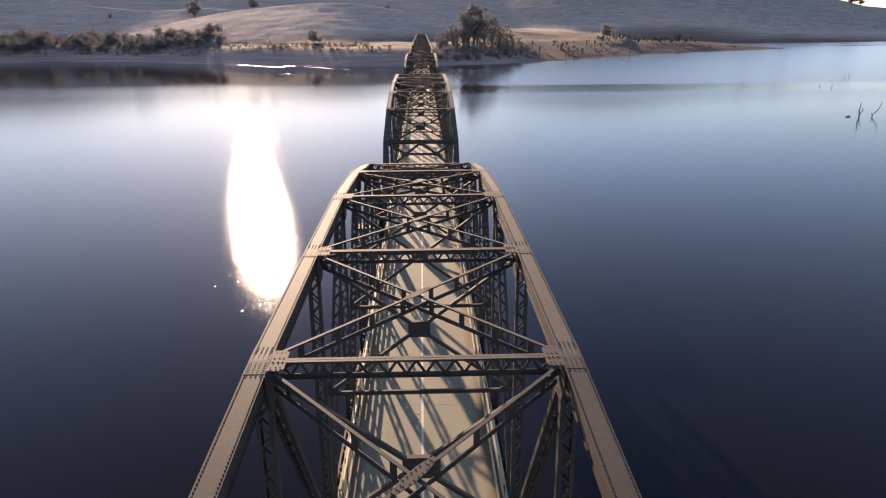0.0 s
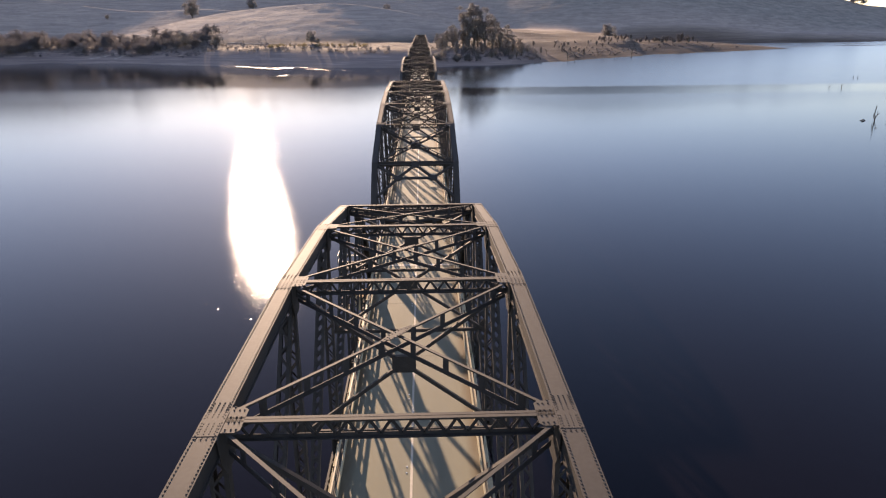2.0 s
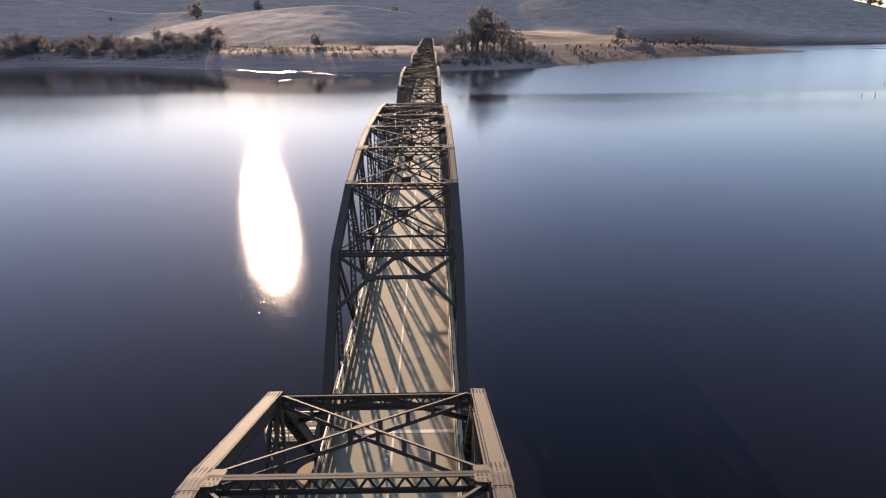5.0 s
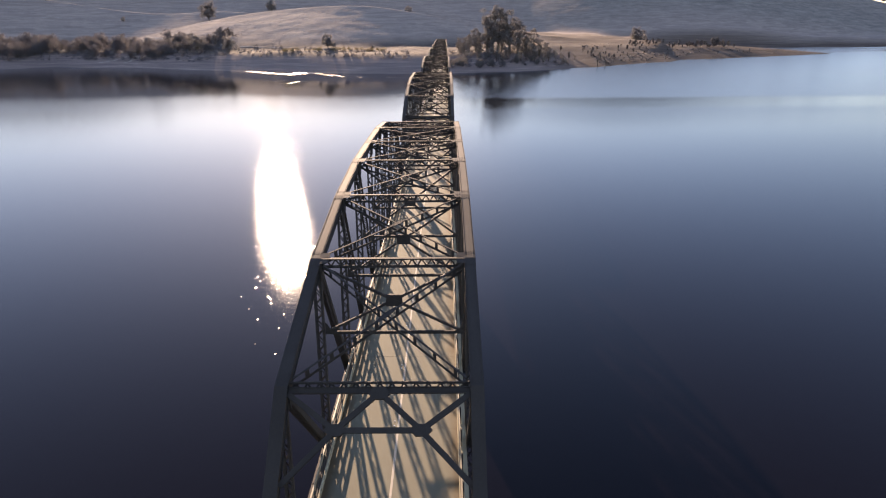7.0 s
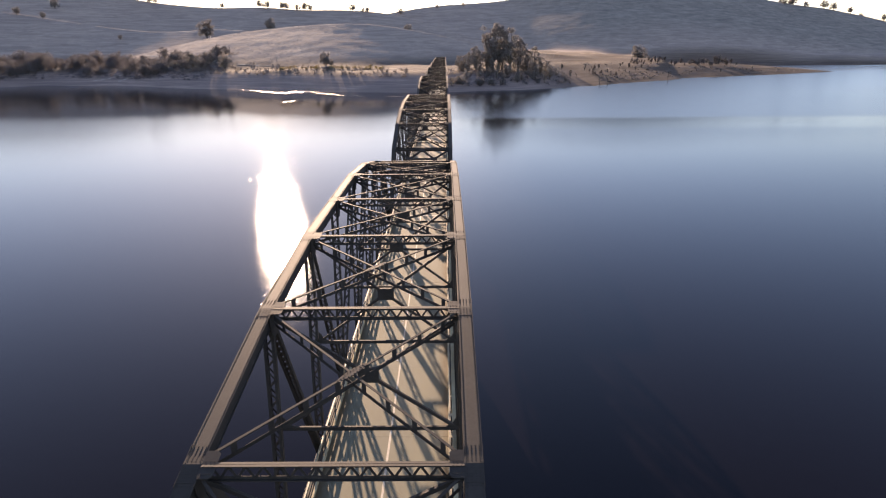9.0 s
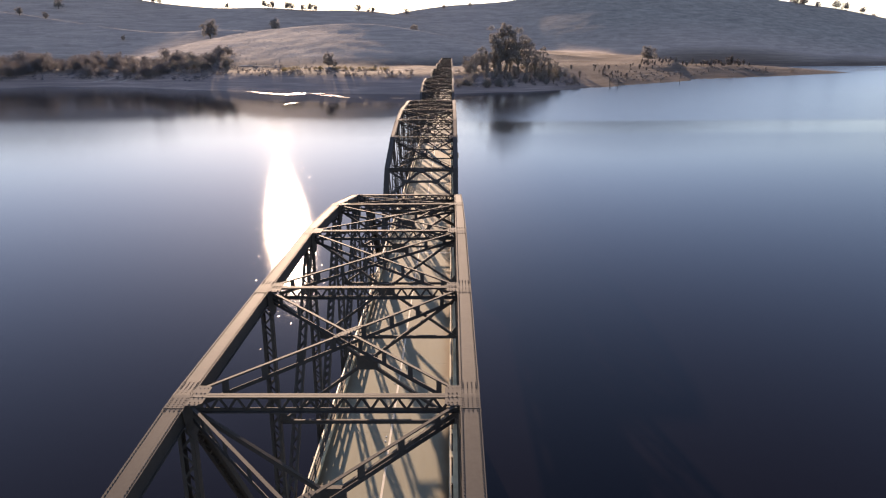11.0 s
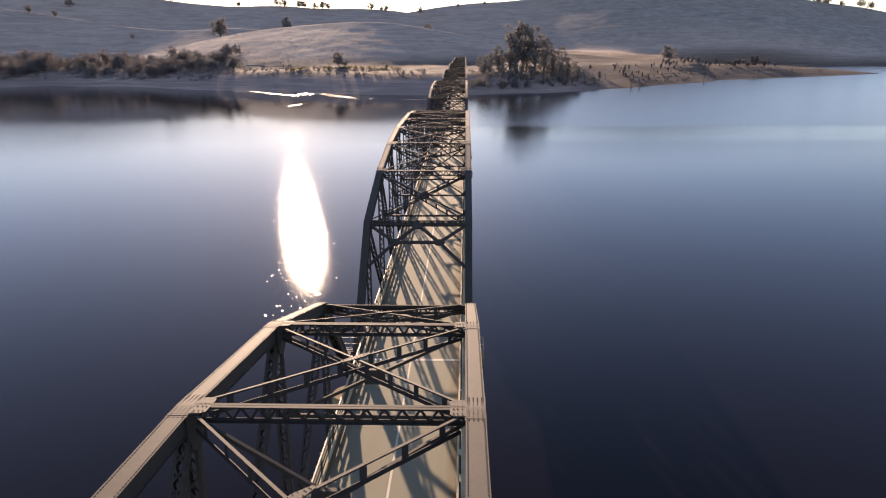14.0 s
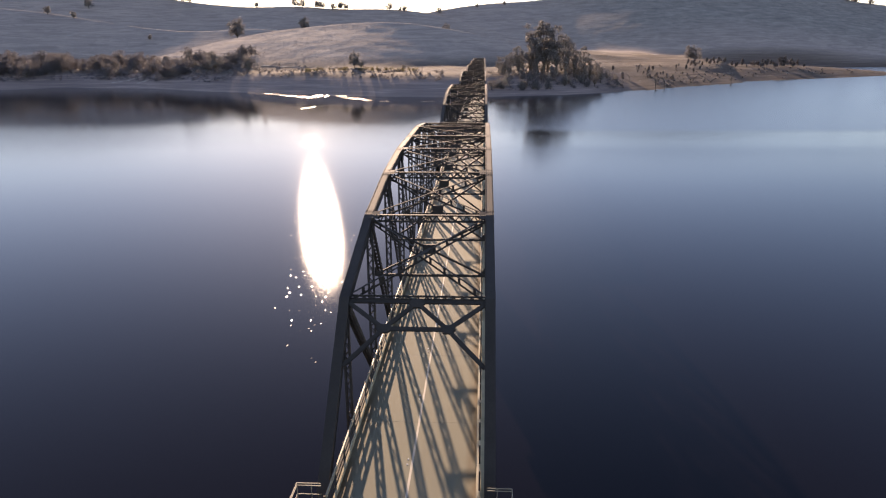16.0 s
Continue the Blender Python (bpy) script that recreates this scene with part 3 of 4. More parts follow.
# ---- dry tussocks ----
def build_tufts(name, label, seed, count, x0, x1, y0, y1, size, mat, clumping):
    """Small tufts of dry growth, thicker in patches, as one mesh."""
    r = np.random.default_rng(seed)
    x, y = r.uniform(x0, x1, count), r.uniform(y0, y1, count)
    z = land_height(x, y)
    patch = 0.5 + 0.22 * ripple(x, y, ((0.05, 0.02, 0.4), (-0.03, 0.06, 2.2), (0.013, -0.021, 1.0), (0.12, 0.15, 0.0)))
    keep = (z > WATER_Z + 2.5) & (r.random(count) < np.clip(patch, 0, 1) ** clumping)
    x, y, z = x[keep], y[keep], z[keep]
    k = len(x)
    s = size * r.uniform(0.5, 1.3, k)
    turn = r.uniform(0, 6.28, k)
    verts = np.zeros((k, 5, 3))
    for j in range(4):
        w = turn + j * 1.5708
        o = s * r.uniform(0.6, 1.1, k)
        verts[:, j] = np.stack([x + o * np.cos(w), y + o * np.sin(w), z - 0.15 * s + s * 0.25 * r.random(k)], -1)
    verts[:, 4] = np.stack([x + s * r.uniform(-0.4, 0.4, k), y + s * r.uniform(-0.4, 0.4, k), z + s * r.uniform(0.7, 1.2, k)], -1)
    base = np.arange(k)[:, None, None] * 5
    faces = (base + np.array([[0, 1, 4], [1, 2, 4], [2, 3, 4], [3, 0, 4]])[None]).reshape(-1, 3)
    me = bpy.data.meshes.new(name)
    me.from_pydata(verts.reshape(-1, 3).tolist(), [], faces.tolist())
    me.materials.append(mat)
    tagged(new(name, me), label, "grass", kind="stuff")


build_tufts("dry_grass", "dry brown grass tussocks over the hills", 1, 90000, -620, 560, 690, 1130, 0.34, TUFT, 1.0)
build_tufts("dry_grass", "coarse dry growth on the far hills", 2, 20000, -1300, 160, 1130, 1950, 0.6, TUFT, 1.2)

# ---- the bridge ----
SPAN, PANELS = 83.5, 10
P = SPAN / PANELS
CX = 3.72                      # truss planes, either side of the axis
CW, CD = 0.51, 0.50            # top chord width and depth
TOP = [None, 7.09, 9.41, 10.59, 11.13, 11.15, 11.13, 10.59, 9.41, 7.09, None]
LOW = -1.05                    # bottom chord
STRUT_Z = 5.5                  # lower sway struts
END = 0.45                     # bearings stand this far from the span's ends


def upper(i):
    return Vector((0, i * P, TOP[i]))


def lower(i):
    return Vector((0, min(max(i * P, END), SPAN - END), LOW))


X = Vector((1, 0, 0))


def chord_box(bm, p, q, w, d):
    """A riveted box: cover plate, two webs, flange angles and a laced underside; p and q on the top face."""
    a = (q - p).normalized()
    n = X.cross(a).normalized()
    beam(bm, p - n * 0.012, q - n * 0.012, w, 0.024, n)
    for k in (-1, 1):
        off = X * (k * (w / 2 - 0.06))
        beam(bm, p + off - n * (d / 2 + 0.012), q + off - n * (d / 2 + 0.012), 0.03, d - 0.03, n)
        beam(bm, p + X * (k * (w / 2 - 0.05)) - n * d, q + X * (k * (w / 2 - 0.05)) - n * d, 0.1, 0.025, n)
    count = max(2, int((q - p).length / 0.7))
    for i in range(count):
        s = 1 if i % 2 else -1
        beam(bm, p.lerp(q, i / count) + X * (s * w * 0.4) - n * (d + 0.02), p.lerp(q, (i + 1) / count) - X * (s * w * 0.4) - n * (d + 0.02), 0.07, 0.014, n)


def build_span():
    root = new("bridge_span")
    tagged(root, "riveted steel through-truss bridge span in weathered pale paint", "bridge span", "spans of the bridge", "")
    side_at = {k: Matrix.Translation((k * CX, 0, 0)) for k in (-1, 1)}

    def both(name, bm, label=""):
        a = part(name, bm, STEEL, root, label)
        a.matrix_basis = side_at[-1]
        return a, twin(a, name, side_at[1], root)

    def on_both(name, bm, owners):
        """A piece riveted to the same member of both trusses."""
        a = part(name, bm, STEEL, owners[0])
        twin(a, name, Matrix(), owners[1])

    chords = {}

    # chords and inclined end posts
    for i in range(1, PANELS - 1):
        bm = bmesh.new()
        chord_box(bm, upper(i), upper(i + 1), CW, CD)
        chords[i] = both("top_chord", bm)
    for i, j in ((0, 1), (10, 9)):
        bm = bmesh.new()
        a, b = lower(i), upper(j)
        if i == 10:
            a, b = b, a
        chord_box(bm, a + Vector((0, 0, 0.2)) * (i == 0), b + Vector((0, 0, 0.2)) * (i == 10), CW, CD)
        both("end_post", bm)
    for i in range(PANELS):
        bm = bmesh.new()
        laced(bm, lower(i), lower(i + 1), X, 0.42, 0.45, 0.03, 0.8)
        both("bottom_chord", bm)
    for i in range(2, PANELS - 1):
        bm = bmesh.new()
        a, c = (upper(i) - upper(i - 1)).normalized(), (upper(i + 1) - upper(i)).normalized()
        beam(bm, upper(i) - a * 0.62, upper(i), CW - 0.004, 0.016, X.cross(a))
        beam(bm, upper(i), upper(i) + c * 0.3, CW - 0.004, 0.016, X.cross(c))
        on_both("splice_plate", bm, chords[i])
    # posts, hangers and diagonals
    for i in range(1, PANELS):
        bm = bmesh.new()
        wide = 0.40 if 1 < i < 9 else 0.34
        laced(bm, lower(i), upper(i) - Vector((0, 0, 0.3)), X, wide, 0.26 if 1 < i < 9 else 0.2, 0.03, 0.42)
        both("vertical_post", bm)
    pairs = [(1, 2), (2, 3), (3, 4), (4, 5), (9, 8), (8, 7), (7, 6), (6, 5)]
    for a, b in pairs:
        bm = bmesh.new()
        laced(bm, upper(a) - Vector((0, 0, 0.3)), lower(b), X, 0.36, 0.28 if a in (1, 9, 2, 8) else 0.2, 0.03, 0.42, a in (2, 3, 7, 8))
        both("diagonal", bm)
    # joint plates on the inner faces, with the horizontal bracing plates
    for i in range(1, PANELS):
        bm = bmesh.new()
        a = (upper(min(i + 1, 9)) - upper(max(i - 1, 1))).normalized()
        n = X.cross(a).normalized()
        for k in (-1, 1):
            lo, hi = -0.75 if i > 1 else -0.1, 0.75 if i < 9 else 0.1
            plate(bm, ((lo, 0.1 if i > 1 else -0.05), (hi, 0.1 if i < 9 else -0.05), (max(hi - 0.13, 0.1), -0.55), (0.3 if i < 9 else 0.1, -1.0), (-0.3 if i > 1 else -0.1, -1.0), (min(lo + 0.13, -0.1), -0.55)), 0.022, upper(i) + X * (k * 0.255) - n * 0.12, a, n)
        on_both("gusset_plate", bm, chords[min(i, 8)])
        if i in (1, 9):
            continue
        for k in (-1, 1):
            bm = bmesh.new()
            x0 = k * (CX - CW / 2 + 0.01)
            plate(bm, ((0, -0.5), (0.3, -0.5), (0.40, -0.4), (0.40, 0.4), (0.3, 0.5), (0, 0.5)) if k < 0 else
                  ((0, 0.5), (-0.3, 0.5), (-0.40, 0.4), (-0.40, -0.4), (-0.3, -0.5), (0, -0.5)), 0.02, upper(i) + X * x0 - n * 0.014, X, a)
            o = part("bracing_plate", bm, STEEL, chords[i][(k + 1) // 2])
            o.matrix_basis = Matrix.Translation((-k * CX, 0, 0))
    # sway bracing
    inner = CX - 0.25
    for i in range(1, PANELS):
        y, z = i * P, TOP[i]
        row, y = y, y + {1: 0.34, 9: -0.34}.get(i, 0.0)
        bm = bmesh.new()
        for k in (-1, 1):
            leg = 0.1 if 1 < i < 9 else 0.03
            beam(bm, (-inner, y + 0.6 * leg * k, z - 0.015), (inner, y + 0.6 * leg * k, z - 0.015), leg, 0.022)
            beam(bm, (-inner, y + 0.6 * leg * k, z - 0.46), (inner, y + 0.6 * leg * k, z - 0.46), leg * 0.9, 0.022)
        for zz in (z - 0.06, z - 0.41):
            beam(bm, (-inner, y, zz), (inner, y, zz), 0.02, 0.10)
        count = 30
        for k in range(count):
            x0, x1 = -inner + 2 * inner * k / count, -inner + 2 * inner * (k + 1) / count
            z0, z1 = (z - 0.06, z - 0.41) if k % 2 else (z - 0.41, z - 0.06)
            beam(bm, (x0, y - 0.02, z0), (x1, y - 0.02, z1), 0.016, 0.07, (0, 1, 0))
            beam(bm, (x0, y - 0.02, z0), (x1, y - 0.02, z1), 0.07, 0.016, (0, 1, 0))
        part("lattice_strut", bm, STEEL, root)
        y = row
        if i in (1, 9):
            continue
        bm = bmesh.new()
        beam(bm, (-inner, y, STRUT_Z), (inner, y, STRUT_Z), 0.02, 0.15)
        for e in (-0.07, 0.07):
            beam(bm, (-inner, y, STRUT_Z + e), (inner, y, STRUT_Z + e), 0.1, 0.02)
        for k in (-1, 1):
            plate(bm, ((0, 0.06), (0.55, 0.06), (0.4, 0.12), (0.22, 0.24), (0.1, 0.45), (0, 0.55)), 0.02, (-k * inner, y, STRUT_Z), (k, 0, 0), (0, 0, 1))
        part("lower_strut", bm, STEEL, root)
        mid = (z - 0.46 + STRUT_Z) / 2
        bm = bmesh.new()
        for k in (-1, 1):
            beam(bm, (k * inner, y + 0.03 * k, z - 0.43), (-k * inner, y + 0.03 * k, STRUT_Z), 0.12, 0.12, (0, 1, 0))
        sway = part("sway_brace", bm, STEEL, root)
        bm = bmesh.new()
        plate(bm, ((-0.4, -0.3), (0.4, -0.3), (0.4, 0.3), (-0.4, 0.3)), 0.16, (0, y, mid), (1, 0, 0), (0, 0, 1))
        part("brace_plate", bm, STEEL, sway)
    # top lateral bracing: crossed built-up members with battens
    for i in range(1, PANELS - 1):
        a, b = upper(i), upper(i + 1)
        n = X.cross((b - a).normalized()).normalized()
        for k in (-1, 1):
            bm = bmesh.new()
            p = a + X * (k * (inner - 0.15)) + (b - a) * 0.055
            q = b - X * (k * (inner - 0.15)) - (b - a) * 0.055
            drop = n * 0.03 + n * (0.014 * (k + 1))
            beam(bm, p - drop, q - drop, 0.085, 0.022, n)
            beam(bm, p - drop - n * 0.03, q - drop - n * 0.03, 0.022, 0.045, n)
            beam(bm, p - drop - n * 0.41, q - drop - n * 0.41, 0.022, 0.13, n)
            count = 8
            d = (q - p).normalized()
            for j in range(count):
                c = p.lerp(q, (j + 0.5) / count) - drop - n * 0.225
                beam(bm, c - d * 0.1, c + d * 0.1, 0.016, 0.4, n)
            lateral = part("lateral_brace", bm, STEEL, root)
        bm = bmesh.new()
        w = (b - a + X * (2 * inner - 0.3)).normalized()
        plate(bm, ((-0.62, -0.06), (-0.22, -0.13), (0.22, -0.13), (0.62, -0.06), (0.62, 0.06), (0.22, 0.13), (-0.22, 0.13), (-0.62, 0.06)), 0.016, (a + b) / 2 - n * 0.008, w, n.cross(w))
        part("crossing_plate", bm, STEEL, lateral)
    # portals in the plane of the end posts
    for i, foot in ((1, 0), (9, 10)):
        top = upper(i)
        d = (lower(foot) - top).normalized()
        n = X.cross(d).normalized()
        top = top + n * (-0.2 if i == 9 else 0.2)

        def at(x, s):
            return top + X * x + d * s
        bm = bmesh.new()
        beam(bm, at(-inner, 0.12), at(inner, 0.12), 0.24, 0.03, n)
        for e in (0.01, 0.23):
            beam(bm, at(-inner, e), at(inner, e), 0.03, 0.16, n)
        portal = part("portal_strut", bm, STEEL, root)
        lines = (((-inner, 0.25), (-1.6, 1.63)), ((0, 0.2), (-1.6, 1.63)), ((0, 0.2), (1.6, 1.63)), ((inner, 0.25), (1.6, 1.63)),
                 ((-1.6, 1.63), (1.6, 1.63)), ((-1.6, 1.63), (-inner, 3.6)), ((1.6, 1.63), (inner, 3.6)))
        for (x0, s0), (x1, s1) in lines:
            bm = bmesh.new()
            for k in (-1, 1):
                beam(bm, at(x0, s0) + n * 0.07 * k, at(x1, s1) + n * 0.07 * k, 0.2, 0.03, n)
            beam(bm, at(x0, s0), at(x1, s1), 0.03, 0.14, n)
            part("portal_brace", bm, STEEL, root)
        for x0, s0 in ((-1.6, 1.63), (1.6, 1.63), (0, 0.25)):
            bm = bmesh.new()
            plate(bm, ((-0.42, 0.0), (-0.2, 0.22), (0.2, 0.22), (0.42, 0.0), (0.25, -0.22), (-0.25, -0.22)), 0.2, at(x0, s0), X, d)
            part("portal_plate", bm, STEEL, portal)
    # floor steel
    for i in range(PANELS + 1):
        bm = bmesh.new()
        y = lower(i).y
        beam(bm, (-CX, y, -0.72), (CX, y, -0.72), 0.03, 0.8)
        for z in (-0.34, -1.12):
            beam(bm, (-CX, y, z), (CX, y, z), 0.3, 0.03)
        part("floor_beam", bm, STEEL, root)
    for x in (-2.4, -0.8, 0.8, 2.4):
        bm = bmesh.new()
        beam(bm, (x, END, -0.53), (x, SPAN - END, -0.53), 0.02, 0.42)
        for z in (-0.33, -0.73):
            beam(bm, (x, END, z), (x, SPAN - END, z), 0.18, 0.02)
        part("stringer", bm, STEEL, root)
    # rivet heads
    verts, faces = [], []
    for k in (-1, 1):
        for i in range(1, PANELS - 1):
            p, q = upper(i) + X * (k * CX), upper(i + 1) + X * (k * CX)
            a = (q - p).normalized()
            n = X.cross(a).normalized()
            length = (q - p).length
            for row in (-1, 1):
                for j in range(int(length / 0.115)):
                    rivet(verts, faces, p + X * (row * (CW / 2 - 0.05)) + a * (j * 0.115 + 0.06), n, a, 0.026, 0.015)
            for base in (0.12, length - 0.72):
                for row in range(4):
                    for j in range(7):
                        rivet(verts, faces, p + X * (-0.165 + 0.11 * row) + a * (base + j * 0.095), n, a, 0.022, 0.016)
            # crossing plates
            mid = (p + q) / 2 - X * (k * CX)
            for row in (-1, 1):
                for j in range(-4, 5):
                    if k == 1:
                        w = (q - p + X * (2 * CX - 0.8)).normalized()
                        rivet(verts, faces, mid + w * (j * 0.125) + n.cross(w) * (row * (0.085 if abs(j) < 3 else 0.03)), n, a, 0.02, 0.014)
            for jy in (-0.5, -0.38, -0.1, 0.1, 0.38, 0.5):
                for jx in (0.08, 0.2, 0.3):
                    if i > 1 and abs(jy) < 0.6 - jx * 0.7:
                        rivet(verts, faces, p - X * (k * (CW / 2 + jx)) + a * jy - n * 0.004, n, a, 0.024, 0.022)
    me = bpy.data.meshes.new("riveting")
    me.from_pydata([tuple(v) for v in verts], [], faces)
    me.materials.append(STEEL)
    o = new("riveting", me)
    o.parent = root
    tagged(o, "rows of small domed rivet heads", kind="stuff")
    return root


def build_rail(k):
    """The steel railing of one span beside the kerb; k is the side."""
    root = new("railing")
    tagged(root, "steel railing with a tan top rail over darker flat rails", "railing", "railings of the bridge")
    x = k * 3.25
    count = 40
    pitch = (SPAN - 0.3) / count
    bm = bmesh.new()
    beam(bm, (0, 0, 0), (0, 0, 0.99), 0.09, 0.09, (0, 1, 0))
    first = part("post", bm, STEEL, root)
    first.matrix_basis = Matrix.Translation((x, 0.15, 0.2))
    for j in range(1, count + 1):
        twin(first, "post", Matrix.Translation((x, 0.15 + j * pitch, 0.2)), root)
    # top rail in tan paint, lower rails in the dark steel paint
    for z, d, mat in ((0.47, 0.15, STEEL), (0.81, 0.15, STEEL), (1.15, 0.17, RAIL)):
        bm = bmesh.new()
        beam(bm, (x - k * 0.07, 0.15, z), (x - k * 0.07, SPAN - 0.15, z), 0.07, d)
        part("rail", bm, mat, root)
    return root


def build_platform(k):
    """A small refuge outside the truss beside a pier."""
    root = new("inspection_platform")
    tagged(root, "small railed steel inspection platform above a pier", "platform", "platforms at the piers")
    x0, x1, y0, y1 = k * 4.02, k * 4.65, -0.9, 1.0
    for j in range(12):
        bm = bmesh.new()
        y = y0 + (j + 0.5) * (y1 - y0) / 12
        beam(bm, (x0, y, 0.1), (x1, y, 0.1), 0.12, 0.03)
        part("slat", bm, STEEL, root)
    for y in (y0, y1):
        bm = bmesh.new()
        beam(bm, (k * 3.9, y, 0.02), (x1, y, 0.02), 0.08, 0.12)
        part("bearer", bm, STEEL, root)
    for x, y in ((x0, y0), (x1, y0), (x1, y1), (x0, y1), (x1, (y0 + y1) / 2)):
        bm = bmesh.new()
        beam(bm, (x, y, 0.1), (x, y, 1.2), 0.03, 0.03, (0, 1, 0))
        part("post", bm, RAIL, root)
    for z in (0.65, 1.08, 1.2):
        bm = bmesh.new()
        for a, b in (((k * 3.6, y0), (x1, y0)), ((x1, y0), (x1, y1)), ((x1, y1), (k * 3.6, y1))):
            beam(bm, (*a, z), (*b, z), 0.03, 0.03)
        part("rail", bm, RAIL, root)
    return root


def build_access_stage():
    """A larger stage on the lake side of one pier, with a caged ladder hung below it."""
    root = new("access_stage")
    tagged(root, "railed steel access stage with a caged ladder below", "platform")
    x0, x1, y0, y1 = -4.05, -6.35, -0.9, 1.0
    for j in range(12):
        bm = bmesh.new()
        y = y0 + (j + 0.5) * (y1 - y0) / 12
        beam(bm, (x0, y, 0.1), (x1, y, 0.1), 0.12, 0.03)
        # two slats take the pale rail paint, standing for sunlit tops
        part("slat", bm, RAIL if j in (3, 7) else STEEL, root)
    for y in (y0, y1):
        bm = bmesh.new()
        beam(bm, (-3.9, y, 0.02), (x1, y, 0.02), 0.08, 0.14)
        part("bearer", bm, STEEL, root)
    for x, y in ((-5.2, y0), (x1, y0), (x1, y1), (-5.2, y1), (x1, 0.05)):
        bm = bmesh.new()
        beam(bm, (x, y, 0.1), (x, y, 1.2), 0.045, 0.045, (0, 1, 0))
        part("post", bm, RAIL, root)
    for z in (0.65, 1.2):
        bm = bmesh.new()
        for a, b in (((-4.0, y0), (x1, y0)), ((x1, y0), (x1, y1)), ((x1, y1), (-4.0, y1))):
            beam(bm, (*a, z), (*b, z), 0.05, 0.05)
        part("rail", bm, RAIL, root)
    for x in (x1 + 0.06, x1 + 0.62):
        for y in (-0.5, 0.5):
            bm = bmesh.new()
            beam(bm, (x, y, 0.05), (x, y, -3.6), 0.05, 0.05, (0, 1, 0))
            part("stile", bm, STEEL, root)
    for j in range(8):
        z = -0.35 - 0.42 * j
        bm = bmesh.new()
        beam(bm, (x1 + 0.06, -0.5, z), (x1 + 0.62, -0.5, z), 0.04, 0.06)
        beam(bm, (x1 + 0.06, 0.5, z), (x1 + 0.62, 0.5, z), 0.04, 0.06)
        beam(bm, (x1 + 0.06, -0.5, z), (x1 + 0.06, 0.5, z), 0.04, 0.06)
        # the top three hoops take the pale paint, the rest the dark
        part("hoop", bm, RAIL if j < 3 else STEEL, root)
    bm = bmesh.new()
    beam(bm, (x1, 0, -3.65), (x1 + 0.7, 0, -3.65), 1.1, 0.06)
    part("tray", bm, STEEL, root)
    return root


def build_pier():
    root = new("concrete_pier")
    tagged(root, "tall stained concrete bridge pier rising from the lake", "bridge pier", "piers of the bridge")
    bm = bmesh.new()
    nose = [(math.cos(math.pi * i / 12 - math.pi / 2) * 1.2 + 3.8, math.sin(math.pi * i / 12 - math.pi / 2) * 1.2) for i in range(13)]
    plate(bm, nose + [(-u, -v) for u, v in nose], 1.2, (-0.2, 0, -3.0))
    bmesh.ops.bevel(bm, geom=[e for e in bm.edges if abs(e.verts[0].co.z - e.verts[1].co.z) < 0.01], offset=0.06, segments=2, affect="EDGES")
    part("cap", bm, CONCRETE, root)
    for x in (-3.1, 3.1):
        bm = bmesh.new()
        bmesh.ops.create_cone(bm, cap_ends=True, segments=28, radius1=1.4, radius2=1.05, depth=24, matrix=Matrix.Translation((x, 0, -15.6)))
        part("column", bm, CONCRETE, root)
    bm = bmesh.new()
    bmesh.ops.create_cube(bm, size=1, matrix=Matrix.LocRotScale((0, 0, -15.6), None, (6.4, 0.9, 24)))
    part("web_wall", bm, CONCRETE, root)
    for x in (-CX, CX):
        for y in (-END, END):
            bm = bmesh.new()
            bmesh.ops.create_cube(bm, size=1, matrix=Matrix.LocRotScale((x, y, -2.05), None, (0.7, 0.6, 1.1)))
            bmesh.ops.bevel(bm, geom=bm.edges[:], offset=0.04, segments=1, affect="EDGES")
            part("bearing", bm, STEEL, root)
    return root


FIRST, LAST = -2, 7
span = build_span()
span.matrix_basis = Matrix.Translation((0, FIRST * SPAN, 0))
rails = [build_rail(k) for k in (-1, 1)]
for r in rails:
    r.matrix_basis = Matrix.Translation((0, FIRST * SPAN, 0))
pier = build_pier()
pier.matrix_basis = Matrix.Translation((0, FIRST * SPAN, 0))
decks = [build_platform(k) for k in (-1, 1)]
for d in decks:
    d.matrix_basis = Matrix.Translation((0, FIRST * SPAN, 0))
for s in range(FIRST + 1, LAST + 1):
    at = Matrix.Translation((0, s * SPAN, 0))
    for thing in (span, pier, *rails, *decks):
        if not (s == 1 and thing is decks[0]):
            copy_thing(thing, at)

build_access_stage().matrix_basis = Matrix.Translation((0, SPAN, 0))

# ---- the road over it ----
Y0, Y1 = FIRST * SPAN, (LAST + 1) * SPAN


def strip(name, mat, x0, x1, z0, z1, label, category, pieces):
    """A band along the bridge in slabs with narrow open joints."""
    root = new(name)
    tagged(root, label, category, kind="structure")
    length = SPAN / pieces
    bm = bmesh.new()
    beam(bm, ((x0 + x1) / 2, 0.004, (z0 + z1) / 2), ((x0 + x1) / 2, length - 0.004, (z0 + z1) / 2), x1 - x0, z1 - z0)
    bmesh.ops.bevel(bm, geom=[e for e in bm.edges if e.verts[0].co.z > (z0 + z1) / 2 and e.verts[1].co.z > (z0 + z1) / 2], offset=0.004, segments=1, affect="EDGES")
    first = part("slab", bm, mat, root)
    first.matrix_basis = Matrix.Translation((0, Y0, 0))
    for s in range(1, (LAST + 1 - FIRST) * pieces):
        twin(first, "slab", Matrix.Translation((0, Y0 + s * length, 0)), root)
    return root


